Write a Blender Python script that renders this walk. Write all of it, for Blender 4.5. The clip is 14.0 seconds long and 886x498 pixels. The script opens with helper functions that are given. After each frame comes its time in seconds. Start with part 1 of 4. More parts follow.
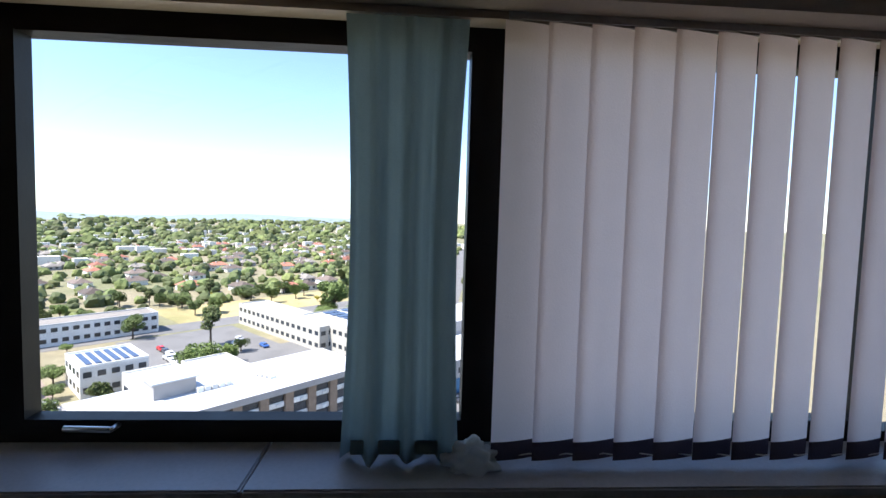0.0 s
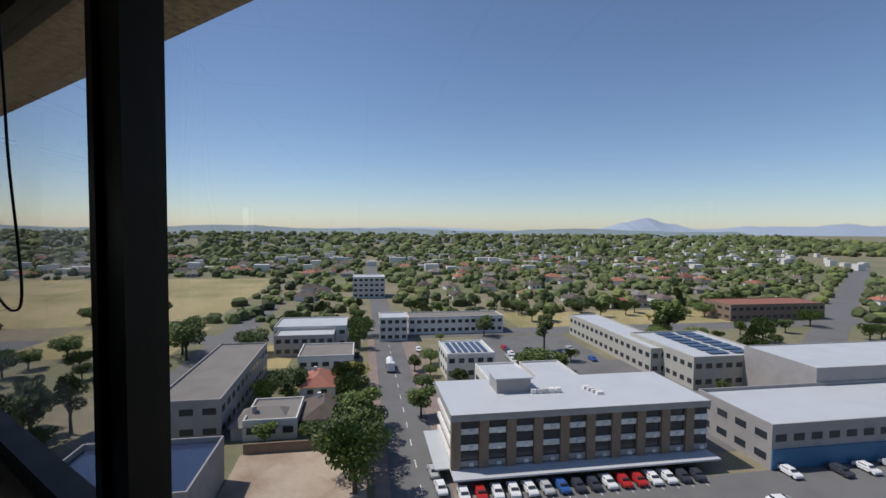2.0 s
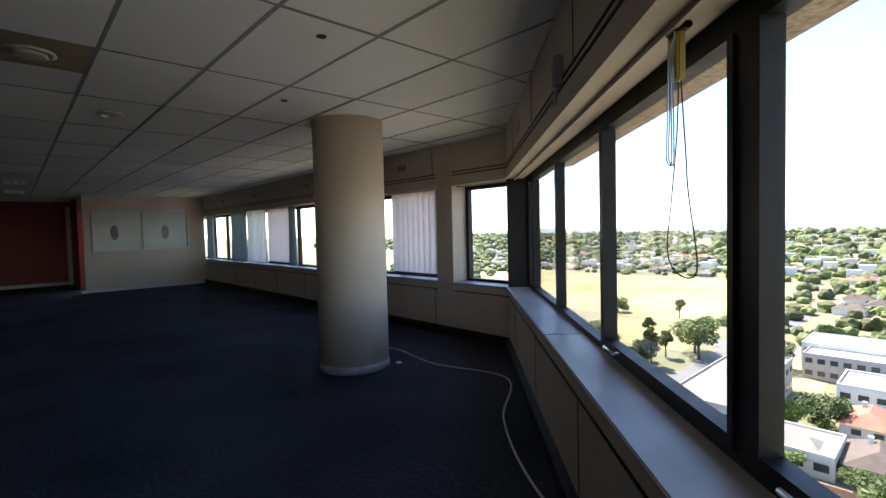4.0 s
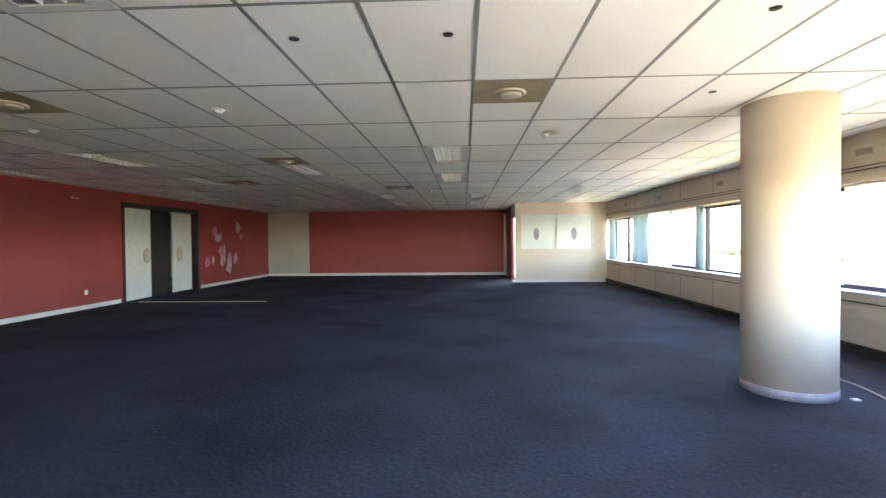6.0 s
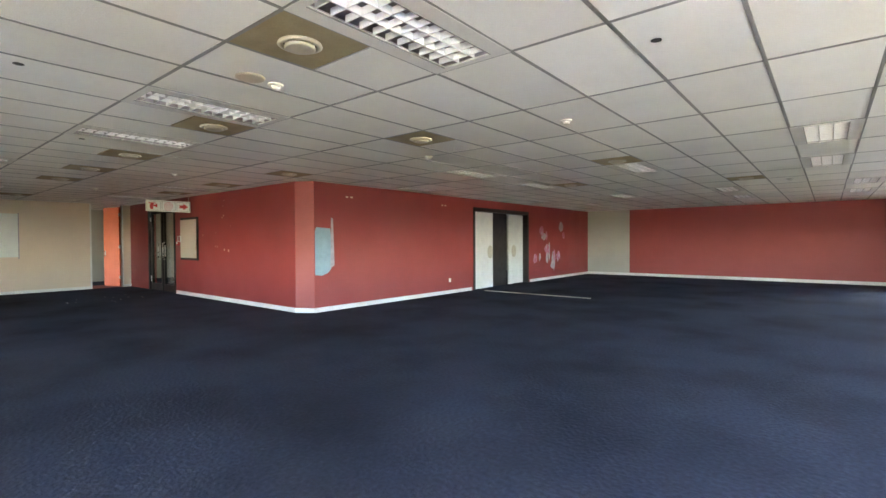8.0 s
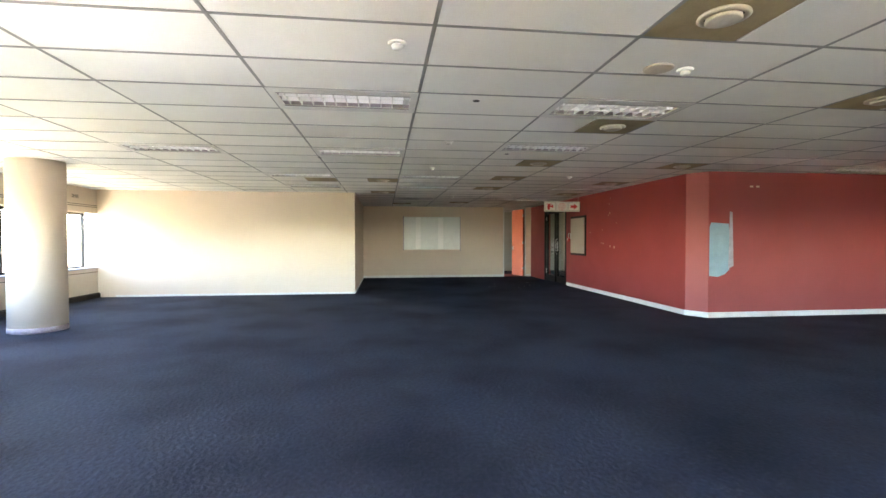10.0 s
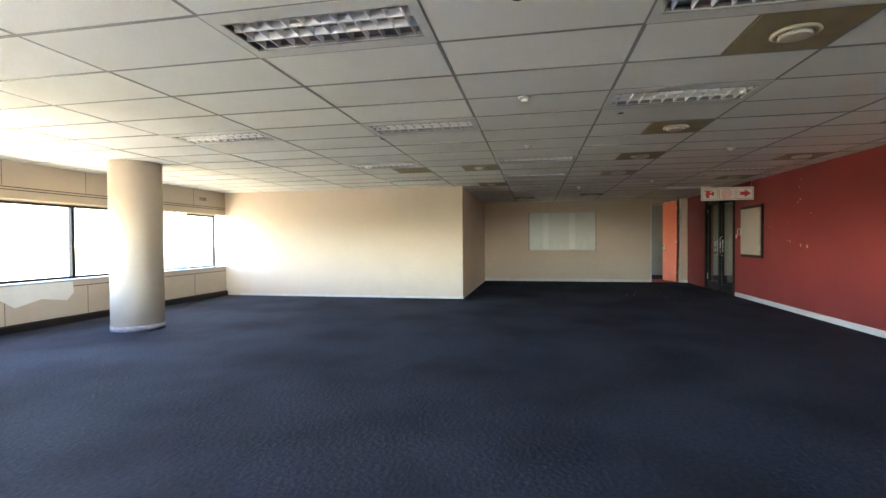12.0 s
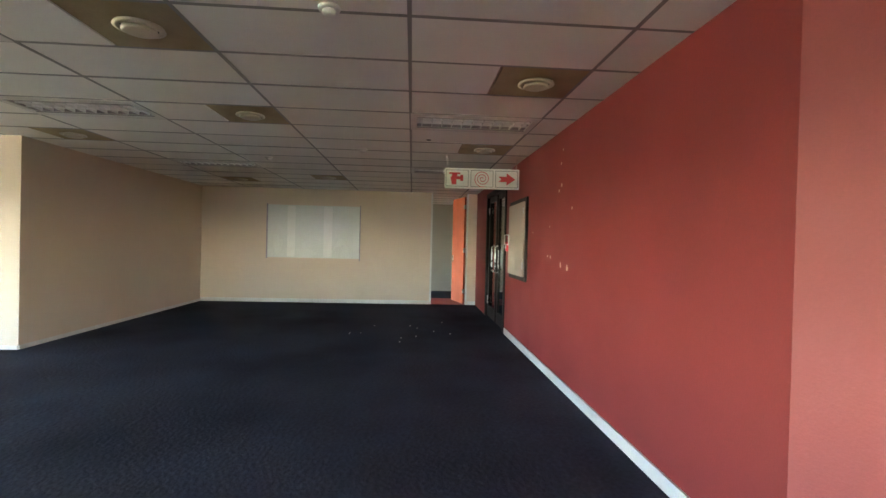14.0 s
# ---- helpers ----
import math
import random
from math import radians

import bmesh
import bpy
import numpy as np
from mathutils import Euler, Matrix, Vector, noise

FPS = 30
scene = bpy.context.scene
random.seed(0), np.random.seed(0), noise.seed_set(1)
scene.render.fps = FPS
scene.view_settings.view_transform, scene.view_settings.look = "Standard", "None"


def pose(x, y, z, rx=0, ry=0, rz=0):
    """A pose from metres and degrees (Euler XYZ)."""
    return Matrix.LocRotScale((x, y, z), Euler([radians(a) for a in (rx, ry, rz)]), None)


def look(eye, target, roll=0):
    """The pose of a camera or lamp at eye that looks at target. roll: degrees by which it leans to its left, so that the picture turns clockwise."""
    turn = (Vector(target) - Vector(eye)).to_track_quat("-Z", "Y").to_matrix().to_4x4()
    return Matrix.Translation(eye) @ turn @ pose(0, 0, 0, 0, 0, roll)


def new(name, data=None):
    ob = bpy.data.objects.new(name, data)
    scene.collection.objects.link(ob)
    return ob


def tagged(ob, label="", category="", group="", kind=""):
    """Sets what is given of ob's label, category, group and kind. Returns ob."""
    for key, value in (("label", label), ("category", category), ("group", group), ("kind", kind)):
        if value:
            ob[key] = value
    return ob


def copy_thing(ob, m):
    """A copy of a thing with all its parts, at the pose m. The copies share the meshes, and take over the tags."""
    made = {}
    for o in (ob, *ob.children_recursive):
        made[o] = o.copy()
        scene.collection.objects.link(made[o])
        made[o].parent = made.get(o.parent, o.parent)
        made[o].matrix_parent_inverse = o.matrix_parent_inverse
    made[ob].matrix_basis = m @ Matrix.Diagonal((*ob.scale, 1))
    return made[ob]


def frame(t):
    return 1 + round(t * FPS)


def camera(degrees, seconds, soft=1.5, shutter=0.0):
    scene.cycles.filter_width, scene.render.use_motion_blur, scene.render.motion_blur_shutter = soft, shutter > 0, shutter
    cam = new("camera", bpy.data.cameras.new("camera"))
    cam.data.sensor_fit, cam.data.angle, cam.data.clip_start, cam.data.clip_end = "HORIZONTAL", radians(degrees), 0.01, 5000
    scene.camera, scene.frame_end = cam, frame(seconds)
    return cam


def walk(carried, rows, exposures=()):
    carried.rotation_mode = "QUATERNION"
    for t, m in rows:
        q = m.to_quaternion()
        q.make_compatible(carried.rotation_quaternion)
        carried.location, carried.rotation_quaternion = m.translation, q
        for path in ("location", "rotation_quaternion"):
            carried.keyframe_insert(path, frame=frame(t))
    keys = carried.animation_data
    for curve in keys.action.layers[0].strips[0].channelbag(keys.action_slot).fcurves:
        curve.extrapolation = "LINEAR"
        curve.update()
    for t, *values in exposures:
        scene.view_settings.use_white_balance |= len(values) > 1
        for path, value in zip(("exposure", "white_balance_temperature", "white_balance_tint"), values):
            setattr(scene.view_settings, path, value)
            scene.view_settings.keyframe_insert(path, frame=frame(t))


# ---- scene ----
cam = camera(86.5, 14.0)
PATH = [
    (0, (-0.296, 1.054, 1.428), (1.025, -0.442, 1.301), 1.6),
    (0.5, (0.093, 0.78, 1.41), (1.626, -0.496, 1.296), 1.3),
    (1, (0.401, 0.628, 1.4), (2.122, -0.384, 1.31), 1.6),
    (1.5, (0.585, 0.5, 1.405), (2.458, -0.191, 1.314), 1.2),
    (2, (0.655, 0.445, 1.403), (2.622, 0.106, 1.31), 0.6),
    (2.5, (0.57, 0.422, 1.399), (2.559, 0.591, 1.311), -0.1),
    (3, (0.446, 0.435, 1.394), (2.356, 1.016, 1.318), -0.7),
    (3.5, (0.304, 0.479, 1.4), (2.011, 1.517, 1.322), -1.2),
    (4, (0.12, 0.505, 1.41), (1.472, 1.976, 1.33), -1.4),
    (6.3, (-0.152, 0.47, 1.359), (-0.429, 2.451, 1.324), -0.3),
    (6.5, (-0.186, 0.468, 1.371), (-0.585, 2.427, 1.334), -0.2),
    (7, (-0.265, 0.385, 1.363), (-0.966, 2.258, 1.328), -0.3),
    (7.5, (-0.295, 0.236, 1.339), (-1.289, 1.972, 1.31), -0.6),
    (8, (-0.312, 0.26, 1.379), (-1.579, 1.807, 1.345), -0.3),
    (8.5, (-0.29, 0.16, 1.385), (-1.792, 1.48, 1.348), -0.3),
    (9, (-0.3, 0.1, 1.385), (-1.997, 1.159, 1.348), -0.3),
    (11.3, (-1.138, 0.335, 1.337), (-3.078, -0.15, 1.298), -0.4),
    (11.5, (-1.33, 0.45, 1.335), (-3.27, -0.036, 1.298), -0.5),
    (12, (-1.98, 0.98, 1.33), (-3.943, 0.598, 1.293), -0.4),
    (12.5, (-2.88, 1.74, 1.345), (-4.872, 1.564, 1.306), -0.1),
    (13, (-4.06, 2.58, 1.37), (-6.056, 2.706, 1.334), 0.4),
    (13.5, (-5.32, 3.32, 1.38), (-7.312, 3.5, 1.37), 1),
    (14, (-6.6, 4.04, 1.38), (-8.596, 4.172, 1.36), 1.4),
]
walk(cam, [(t, look(e, g, r)) for t, e, g, r in PATH],
     exposures=((0, 1.75, 6500, 16), (0.5, 1.1, 6500, 16), (1, 0.7, 6600, 16), (1.5, 0.25, 6600, 16), (2, -0.05, 6600, 16), (3, 0.5, 6700, 17), (3.5, 1.15, 6900, 17), (4, 2.3, 7000, 16), (4.2, 2.7, 7000, 16), (6.3, 5.8, 7700, 15), (7.5, 6.15, 7700, 15), (9, 6.5, 7700, 15), (11.3, 5.5, 7700, 15), (12.5, 5.95, 7700, 15), (14, 6.3, 7700, 15)))

# ---- world, sun, exposure ----
W = bpy.data.worlds.new("sky_world")
scene.world = W
W.use_nodes = True
sky = W.node_tree.nodes.new("ShaderNodeTexSky")
sky.sky_type, sky.sun_disc = "NISHITA", False
sky.sun_elevation, sky.sun_rotation = radians(56), radians(20)
sky.air_density, sky.dust_density, sky.ozone_density = 0.9, 0.25, 4.2
bg = W.node_tree.nodes["Background"]
bg.inputs[1].default_value = 0.12
W.node_tree.links.new(sky.outputs[0], bg.inputs[0])
sun = new("sun", bpy.data.lights.new("sun", "SUN"))
sun.data.energy, sun.data.angle, sun.data.color = 4.2, radians(0.5), (1.0, 0.95, 0.87)
sun.matrix_world = look((20, 55, 90), (0, 0, 0))


# ---- materials ----
def mat(name, color, rough=0.6, var=0.12, scale=4.0, fine=60.0, bump=0.1, metal=0.0, island=0.0, obrand=0.0, color2=None, spec=0.5):
    m = bpy.data.materials.new(name)
    m.use_nodes = True
    nt = m.node_tree
    b = nt.nodes["Principled BSDF"]
    b.inputs["Metallic"].default_value = metal
    b.inputs["Specular IOR Level"].default_value = spec
    tc = nt.nodes.new("ShaderNodeTexCoord")
    geo = nt.nodes.new("ShaderNodeNewGeometry")
    n1 = nt.nodes.new("ShaderNodeTexNoise")
    n1.inputs["Scale"].default_value, n1.inputs["Detail"].default_value = scale, 5
    n2 = nt.nodes.new("ShaderNodeTexNoise")
    n2.inputs["Scale"].default_value, n2.inputs["Detail"].default_value = fine, 4
    for n in (n1, n2):
        nt.links.new(geo.outputs["Position"], n.inputs["Vector"])
    c2 = color2 or tuple(c * 0.6 for c in color)
    mix = nt.nodes.new("ShaderNodeMix")
    mix.data_type = "RGBA"
    mix.inputs["A"].default_value = (*color, 1)
    mix.inputs["B"].default_value = (*c2, 1)
    ramp = nt.nodes.new("ShaderNodeMapRange")
    ramp.inputs["From Min"].default_value, ramp.inputs["From Max"].default_value = 0.42, 0.75
    ramp.inputs["To Max"].default_value = min(1.0, var * 4)
    nt.links.new(n1.outputs["Fac"], ramp.inputs["Value"])
    nt.links.new(ramp.outputs["Result"], mix.inputs["Factor"])
    hsv = nt.nodes.new("ShaderNodeHueSaturation")
    nt.links.new(mix.outputs["Result"], hsv.inputs["Color"])
    val = nt.nodes.new("ShaderNodeMapRange")
    val.inputs["To Min"].default_value, val.inputs["To Max"].default_value = 1 - var * 1.5, 1 + var * 1.5
    nt.links.new(n2.outputs["Fac"], val.inputs["Value"])
    last = val.outputs["Result"]
    for amount, node, sock in ((island, "ShaderNodeNewGeometry", "Random Per Island"), (obrand, "ShaderNodeObjectInfo", "Random")):
        if amount:
            r = nt.nodes.new(node)
            mr = nt.nodes.new("ShaderNodeMapRange")
            mr.inputs["To Min"].default_value, mr.inputs["To Max"].default_value = 1 - amount, 1 + amount
            nt.links.new(r.outputs[sock], mr.inputs["Value"])
            mul = nt.nodes.new("ShaderNodeMath")
            mul.operation = "MULTIPLY"
            nt.links.new(last, mul.inputs[0])
            nt.links.new(mr.outputs["Result"], mul.inputs[1])
            last = mul.outputs[0]
    nt.links.new(last, hsv.inputs["Value"])
    nt.links.new(hsv.outputs["Color"], b.inputs["Base Color"])
    rr = nt.nodes.new("ShaderNodeMapRange")
    rr.inputs["To Min"].default_value, rr.inputs["To Max"].default_value = max(0.02, rough - 0.12), min(1, rough + 0.12)
    nt.links.new(n1.outputs["Fac"], rr.inputs["Value"])
    nt.links.new(rr.outputs["Result"], b.inputs["Roughness"])
    if bump:
        bp = nt.nodes.new("ShaderNodeBump")
        bp.inputs["Strength"].default_value, bp.inputs["Distance"].default_value = bump, 0.01
        nt.links.new(n2.outputs["Fac"], bp.inputs["Height"])
        nt.links.new(bp.outputs["Normal"], b.inputs["Normal"])
    return m


def glass_mat(name, tint=(0.96, 0.98, 0.98), rough=0.0):
    """A thin pane: mostly clear, with a mirror-like sheen."""
    m = bpy.data.materials.new(name)
    m.use_nodes = True
    nt = m.node_tree
    nt.nodes.clear()
    out = nt.nodes.new("ShaderNodeOutputMaterial")
    mx = nt.nodes.new("ShaderNodeMixShader")
    tr = nt.nodes.new("ShaderNodeBsdfTransparent")
    gl = nt.nodes.new("ShaderNodeBsdfGlossy")
    lw = nt.nodes.new("ShaderNodeLayerWeight")
    pw = nt.nodes.new("ShaderNodeMath")
    pw.operation = "POWER"
    pw.inputs[1].default_value = 4.0
    nt.links.new(lw.outputs["Facing"], pw.inputs[0])
    fr = nt.nodes.new("ShaderNodeMapRange")
    fr.inputs["To Min"].default_value, fr.inputs["To Max"].default_value = 0.03, 0.7
    nt.links.new(pw.outputs[0], fr.inputs["Value"])
    tr.inputs["Color"].default_value = (*tint, 1)
    gl.inputs["Roughness"].default_value = 0.02 + rough
    nt.links.new(fr.outputs[0], mx.inputs[0])
    nt.links.new(tr.outputs[0], mx.inputs[1])
    nt.links.new(gl.outputs[0], mx.inputs[2])
    nt.links.new(mx.outputs[0], out.inputs[0])
    return m


def cloth_mat(name, color, through_share=0.45):
    m = mat(name, color, 0.9, 0.08, 6, 220, 0.3)
    nt = m.node_tree
    b = nt.nodes["Principled BSDF"]
    out = nt.nodes["Material Output"]
    t = nt.nodes.new("ShaderNodeBsdfTranslucent")
    t.inputs["Color"].default_value = (*color, 1)
    mx = nt.nodes.new("ShaderNodeMixShader")
    mx.inputs[0].default_value = through_share
    nt.links.new(b.outputs[0], mx.inputs[1])
    nt.links.new(t.outputs[0], mx.inputs[2])
    nt.links.new(mx.outputs[0], out.inputs[0])
    return m


M_carpet = mat("blue_carpet", (0.036, 0.043, 0.066), 0.97, 0.38, 0.7, 30, 1.0, color2=(0.012, 0.014, 0.022), spec=0.15)
M_red = mat("red_paint", (0.29, 0.040, 0.038), 0.55, 0.05, 1.2, 90, 0.08)
M_redlight = mat("faded_red_paint", (0.315, 0.058, 0.054), 0.55, 0.05, 1.5, 90, 0.08)
M_blue = mat("blue_patch_paint", (0.25, 0.38, 0.46), 0.6, 0.1, 5, 60, 0.1)
M_peach = mat("peach_paint", (0.70, 0.56, 0.44), 0.6, 0.03, 0.8, 80, 0.05)
M_beige = mat("beige_panel", (0.56, 0.47, 0.38), 0.55, 0.05, 1.2, 80, 0.05)
M_grey = mat("grey_paint", (0.42, 0.40, 0.35), 0.6, 0.05, 1.2, 80, 0.05)
M_white = mat("white_paint", (0.72, 0.71, 0.68), 0.5, 0.06, 5, 90, 0.06)
M_tile = mat("ceiling_tile", (0.86, 0.85, 0.81), 0.85, 0.04, 1.4, 130, 0.25, island=0.05)
M_grid = mat("ceiling_grid", (0.26, 0.26, 0.25), 0.5, 0.05, 5, 90, 0.0)
M_tan = mat("stained_tan_panel", (0.36, 0.29, 0.17), 0.7, 0.12, 5, 80, 0.1)
M_brass = mat("yellowed_metal", (0.55, 0.50, 0.40), 0.4, 0.1, 9, 80, 0.05)
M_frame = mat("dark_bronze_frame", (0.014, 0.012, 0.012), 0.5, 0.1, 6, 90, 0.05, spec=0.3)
M_sill = mat("grey_sill", (0.42, 0.43, 0.45), 0.4, 0.1, 3, 90, 0.05)
M_chrome = mat("brushed_metal", (0.60, 0.60, 0.60), 0.28, 0.06, 12, 150, 0.02, metal=1.0)
# louvre colour is near white to carry the windows' bright reflection
M_louvre = mat("reflection_white_louvre", (0.94, 0.94, 0.95), 0.22, 0.03, 8, 90, 0.0)
M_black = mat("black_paint", (0.018, 0.016, 0.016), 0.5, 0.1, 6, 90, 0.05)
M_column = mat("cream_column_paint", (0.68, 0.56, 0.45), 0.6, 0.04, 1.5, 70, 0.08)
M_curtain = cloth_mat("teal_curtain_cloth", (0.25, 0.33, 0.33), 0.32)
M_sheer = cloth_mat("white_sheer_cloth", (0.75, 0.76, 0.74), 0.6)
M_blind = cloth_mat("pinkish_blind_fabric", (0.70, 0.60, 0.60), 0.66)
M_hem = cloth_mat("dark_blind_hem", (0.08, 0.06, 0.08), 0.15)
M_glass = glass_mat("clear_pane")
M_frost = mat("frosted_pane", (0.72, 0.74, 0.70), 0.25, 0.06, 2.5, 60, 0.02, color2=(0.5, 0.55, 0.5))
M_aggregate = mat("pebble_soffit", (0.42, 0.33, 0.26), 0.9, 0.3, 30, 45, 1.0, color2=(0.18, 0.13, 0.10))
M_orange = mat("orange_red_door", (0.58, 0.11, 0.045), 0.45, 0.05, 3, 90, 0.04)
M_signwhite = mat("sign_white", (0.78, 0.78, 0.74), 0.4, 0.03, 8, 90, 0.0)
M_signred = mat("sign_red", (0.60, 0.04, 0.05), 0.4, 0.03, 8, 90, 0.0)
M_cable = mat("white_cable", (0.6, 0.6, 0.6), 0.5, 0.05, 9, 90, 0.0)
M_darkvoid = mat("dark_room_paint", (0.05, 0.045, 0.04), 0.8, 0.1, 2, 60, 0.05)
M_magenta = mat("magenta_scrawl", (0.42, 0.12, 0.20), 0.7, 0.2, 9, 50, 0.05, color2=(0.40, 0.42, 0.50))
M_filler = mat("grey_filler", (0.40, 0.36, 0.40), 0.8, 0.2, 9, 50, 0.05)
M_yellow = mat("yellow_plastic", (0.62, 0.50, 0.12), 0.5, 0.08, 9, 90, 0.0)
# outside
M_ground = mat("dry_grass_ground", (0.22, 0.19, 0.12), 0.95, 0.25, 0.012, 0.25, 0.0, color2=(0.11, 0.13, 0.05))
M_field = mat("playing_field", (0.36, 0.29, 0.14), 0.95, 0.25, 0.03, 0.4, 0.0, color2=(0.19, 0.18, 0.07))
M_sand = mat("bare_sandy_lot", (0.42, 0.34, 0.26), 0.95, 0.2, 0.12, 1.5, 0.0, color2=(0.20, 0.12, 0.07))
M_asphalt = mat("asphalt", (0.15, 0.147, 0.145), 0.9, 0.12, 0.15, 3, 0.0)
M_paving = mat("brick_paving", (0.26, 0.20, 0.17), 0.9, 0.15, 0.4, 4, 0.0)
M_line = mat("road_marking", (0.65, 0.65, 0.62), 0.8, 0.1, 1, 9, 0.0)
M_rooflight = mat("pale_roof_sheet", (0.48, 0.50, 0.52), 0.6, 0.06, 0.2, 3, 0.0)
M_roofgrey = mat("grey_flat_roof", (0.22, 0.20, 0.18), 0.9, 0.12, 0.2, 3, 0.0)
M_rooftile = mat("terracotta_roof", (0.30, 0.12, 0.08), 0.85, 0.15, 0.5, 3, 0.0, obrand=0.35)
M_roofbrown = mat("brown_tiled_roof", (0.13, 0.10, 0.085), 0.85, 0.15, 0.5, 3, 0.0, obrand=0.4)
M_render = mat("white_rendered_wall", (0.68, 0.66, 0.62), 0.8, 0.08, 0.4, 4, 0.0, obrand=0.2)
M_wallgrey = mat("grey_rendered_wall", (0.33, 0.31, 0.30), 0.8, 0.1, 0.4, 4, 0.0)
M_brick = mat("face_brick_pier", (0.24, 0.17, 0.12), 0.85, 0.15, 1.2, 9, 0.0)
M_window = mat("dark_window_glass", (0.035, 0.042, 0.05), 0.12, 0.1, 1, 9, 0.0)
M_solar = mat("solar_panel", (0.035, 0.05, 0.10), 0.15, 0.1, 1, 9, 0.0)
M_bluewall = mat("blue_shop_wall", (0.035, 0.14, 0.26), 0.6, 0.08, 0.4, 4, 0.0)
M_bark = mat("bark", (0.10, 0.075, 0.055), 0.95, 0.2, 3, 20, 0.3)
M_leaf = mat("leaves", (0.10, 0.145, 0.03), 0.7, 0.2, 0.6, 6, 0.0, island=0.35, obrand=0.3, color2=(0.05, 0.08, 0.018))
M_leafyellow = mat("yellow_leaves", (0.34, 0.30, 0.03), 0.7, 0.2, 0.6, 6, 0.0, island=0.3)
M_leafdark = mat("dark_leaves", (0.080, 0.105, 0.030), 0.8, 0.2, 0.02, 0.4, 0.0, island=0.55, color2=(0.13, 0.14, 0.04))
# distance haze is mixed into these two base colours
M_hill = mat("haze_tinted_hills", (0.20, 0.25, 0.27), 1.0, 0.1, 0.003, 0.02, 0.0, color2=(0.15, 0.19, 0.19))
M_mount = mat("haze_tinted_mountains", (0.34, 0.40, 0.48), 1.0, 0.05, 0.002, 0.01, 0.0, color2=(0.30, 0.36, 0.44))
M_tyre = mat("tyre_rubber", (0.02, 0.02, 0.02), 0.9, 0.1, 5, 40, 0.0)


def car_mat(name, c):
    return mat(name, c, 0.25, 0.03, 1, 9, 0.0)


# ---- mesh helpers ----
def add_box(bm, x0, x1, y0, y1, z0, z1, bevel=0.0):
    vs = [bm.verts.new((x, y, z)) for z in (z0, z1) for y in (y0, y1) for x in (x0, x1)]
    fs = [bm.faces.new([vs[i] for i in q]) for q in ((0, 2, 3, 1), (4, 5, 7, 6), (0, 1, 5, 4), (2, 6, 7, 3), (0, 4, 6, 2), (1, 3, 7, 5))]
    if bevel:
        es = list({e for f in fs for e in f.edges})
        bmesh.ops.bevel(bm, geom=es, offset=bevel, segments=2, affect="EDGES")
    return bm


def box(x0, x1, y0, y1, z0, z1, bevel=0.0):
    return add_box(bmesh.new(), min(x0, x1), max(x0, x1), min(y0, y1), max(y0, y1), z0, z1, bevel)


def boxes(items):
    bm = bmesh.new()
    for it in items:
        add_box(bm, *it)
    return bm


def add_tube(bm, pts, r, n=8):
    pts = [Vector(p) for p in pts]
    rings = []
    for i, p in enumerate(pts):
        d = (pts[min(i + 1, len(pts) - 1)] - pts[max(i - 1, 0)]).normalized()
        a = d.orthogonal().normalized()
        if i and rings:
            a = (rings[-1][1] - d * rings[-1][1].dot(d)).normalized()
        b = d.cross(a)
        rr = r[i] if isinstance(r, (list, tuple)) else r
        rings.append(([bm.verts.new(p + (a * math.cos(k * math.tau / n) + b * math.sin(k * math.tau / n)) * rr) for k in range(n)], a))
    for (v, _), (w, _) in zip(rings, rings[1:]):
        for k in range(n):
            bm.faces.new((v[k], v[(k + 1) % n], w[(k + 1) % n], w[k]))
    bm.faces.new(rings[0][0][::-1])
    bm.faces.new(rings[-1][0])
    return bm


def tube(pts, r, n=8):
    return add_tube(bmesh.new(), pts, r, n)


def lathe(profile, n=40):
    """A turned body from (radius, z) pairs."""
    bm = bmesh.new()
    rings = [[bm.verts.new((r * math.cos(k * math.tau / n), r * math.sin(k * math.tau / n), z)) for k in range(n)] for r, z in profile]
    for v, w in zip(rings, rings[1:]):
        for k in range(n):
            bm.faces.new((v[k], v[(k + 1) % n], w[(k + 1) % n], w[k]))
    bm.faces.new(rings[0][::-1])
    bm.faces.new(rings[-1])
    return bm


def prism(poly, z0, z1):
    bm = bmesh.new()
    a = [bm.verts.new((x, y, z0)) for x, y in poly]
    b = [bm.verts.new((x, y, z1)) for x, y in poly]
    bm.faces.new(a[::-1])
    bm.faces.new(b)
    for i in range(len(a)):
        j = (i + 1) % len(a)
        bm.faces.new((a[i], a[j], b[j], b[i]))
    return bm


def mesh_ob(name, bm, material, smooth=False):
    bmesh.ops.recalc_face_normals(bm, faces=bm.faces)
    me = bpy.data.meshes.new(name)
    bm.to_mesh(me)
    bm.free()
    me.materials.append(material)
    if smooth:
        for p in me.polygons:
            p.use_smooth = True
    return new(name, me)


def part(name, bm, material, parent, label="", smooth=False):
    ob = mesh_ob(name, bm, material, smooth)
    ob.parent = parent
    if label:
        ob["label"] = label
    return ob


def thing(name, label, category, m=None, group="", kind=""):
    ob = tagged(new(name), label, category, group, kind)
    ob.empty_display_size = 0.1
    if m is not None:
        ob.matrix_world = m
    return ob


def structure(name, bm, material, label, category, m=None):
    ob = tagged(mesh_ob(name, bm, material), label, category, kind="structure")
    if m is not None:
        ob.matrix_world = m
    return ob


def solid(name, bm, material, label, category, m=None, group="", smooth=False):
    ob = tagged(mesh_ob(name, bm, material, smooth), label, category, group)
    if m is not None:
        ob.matrix_world = m
    return ob


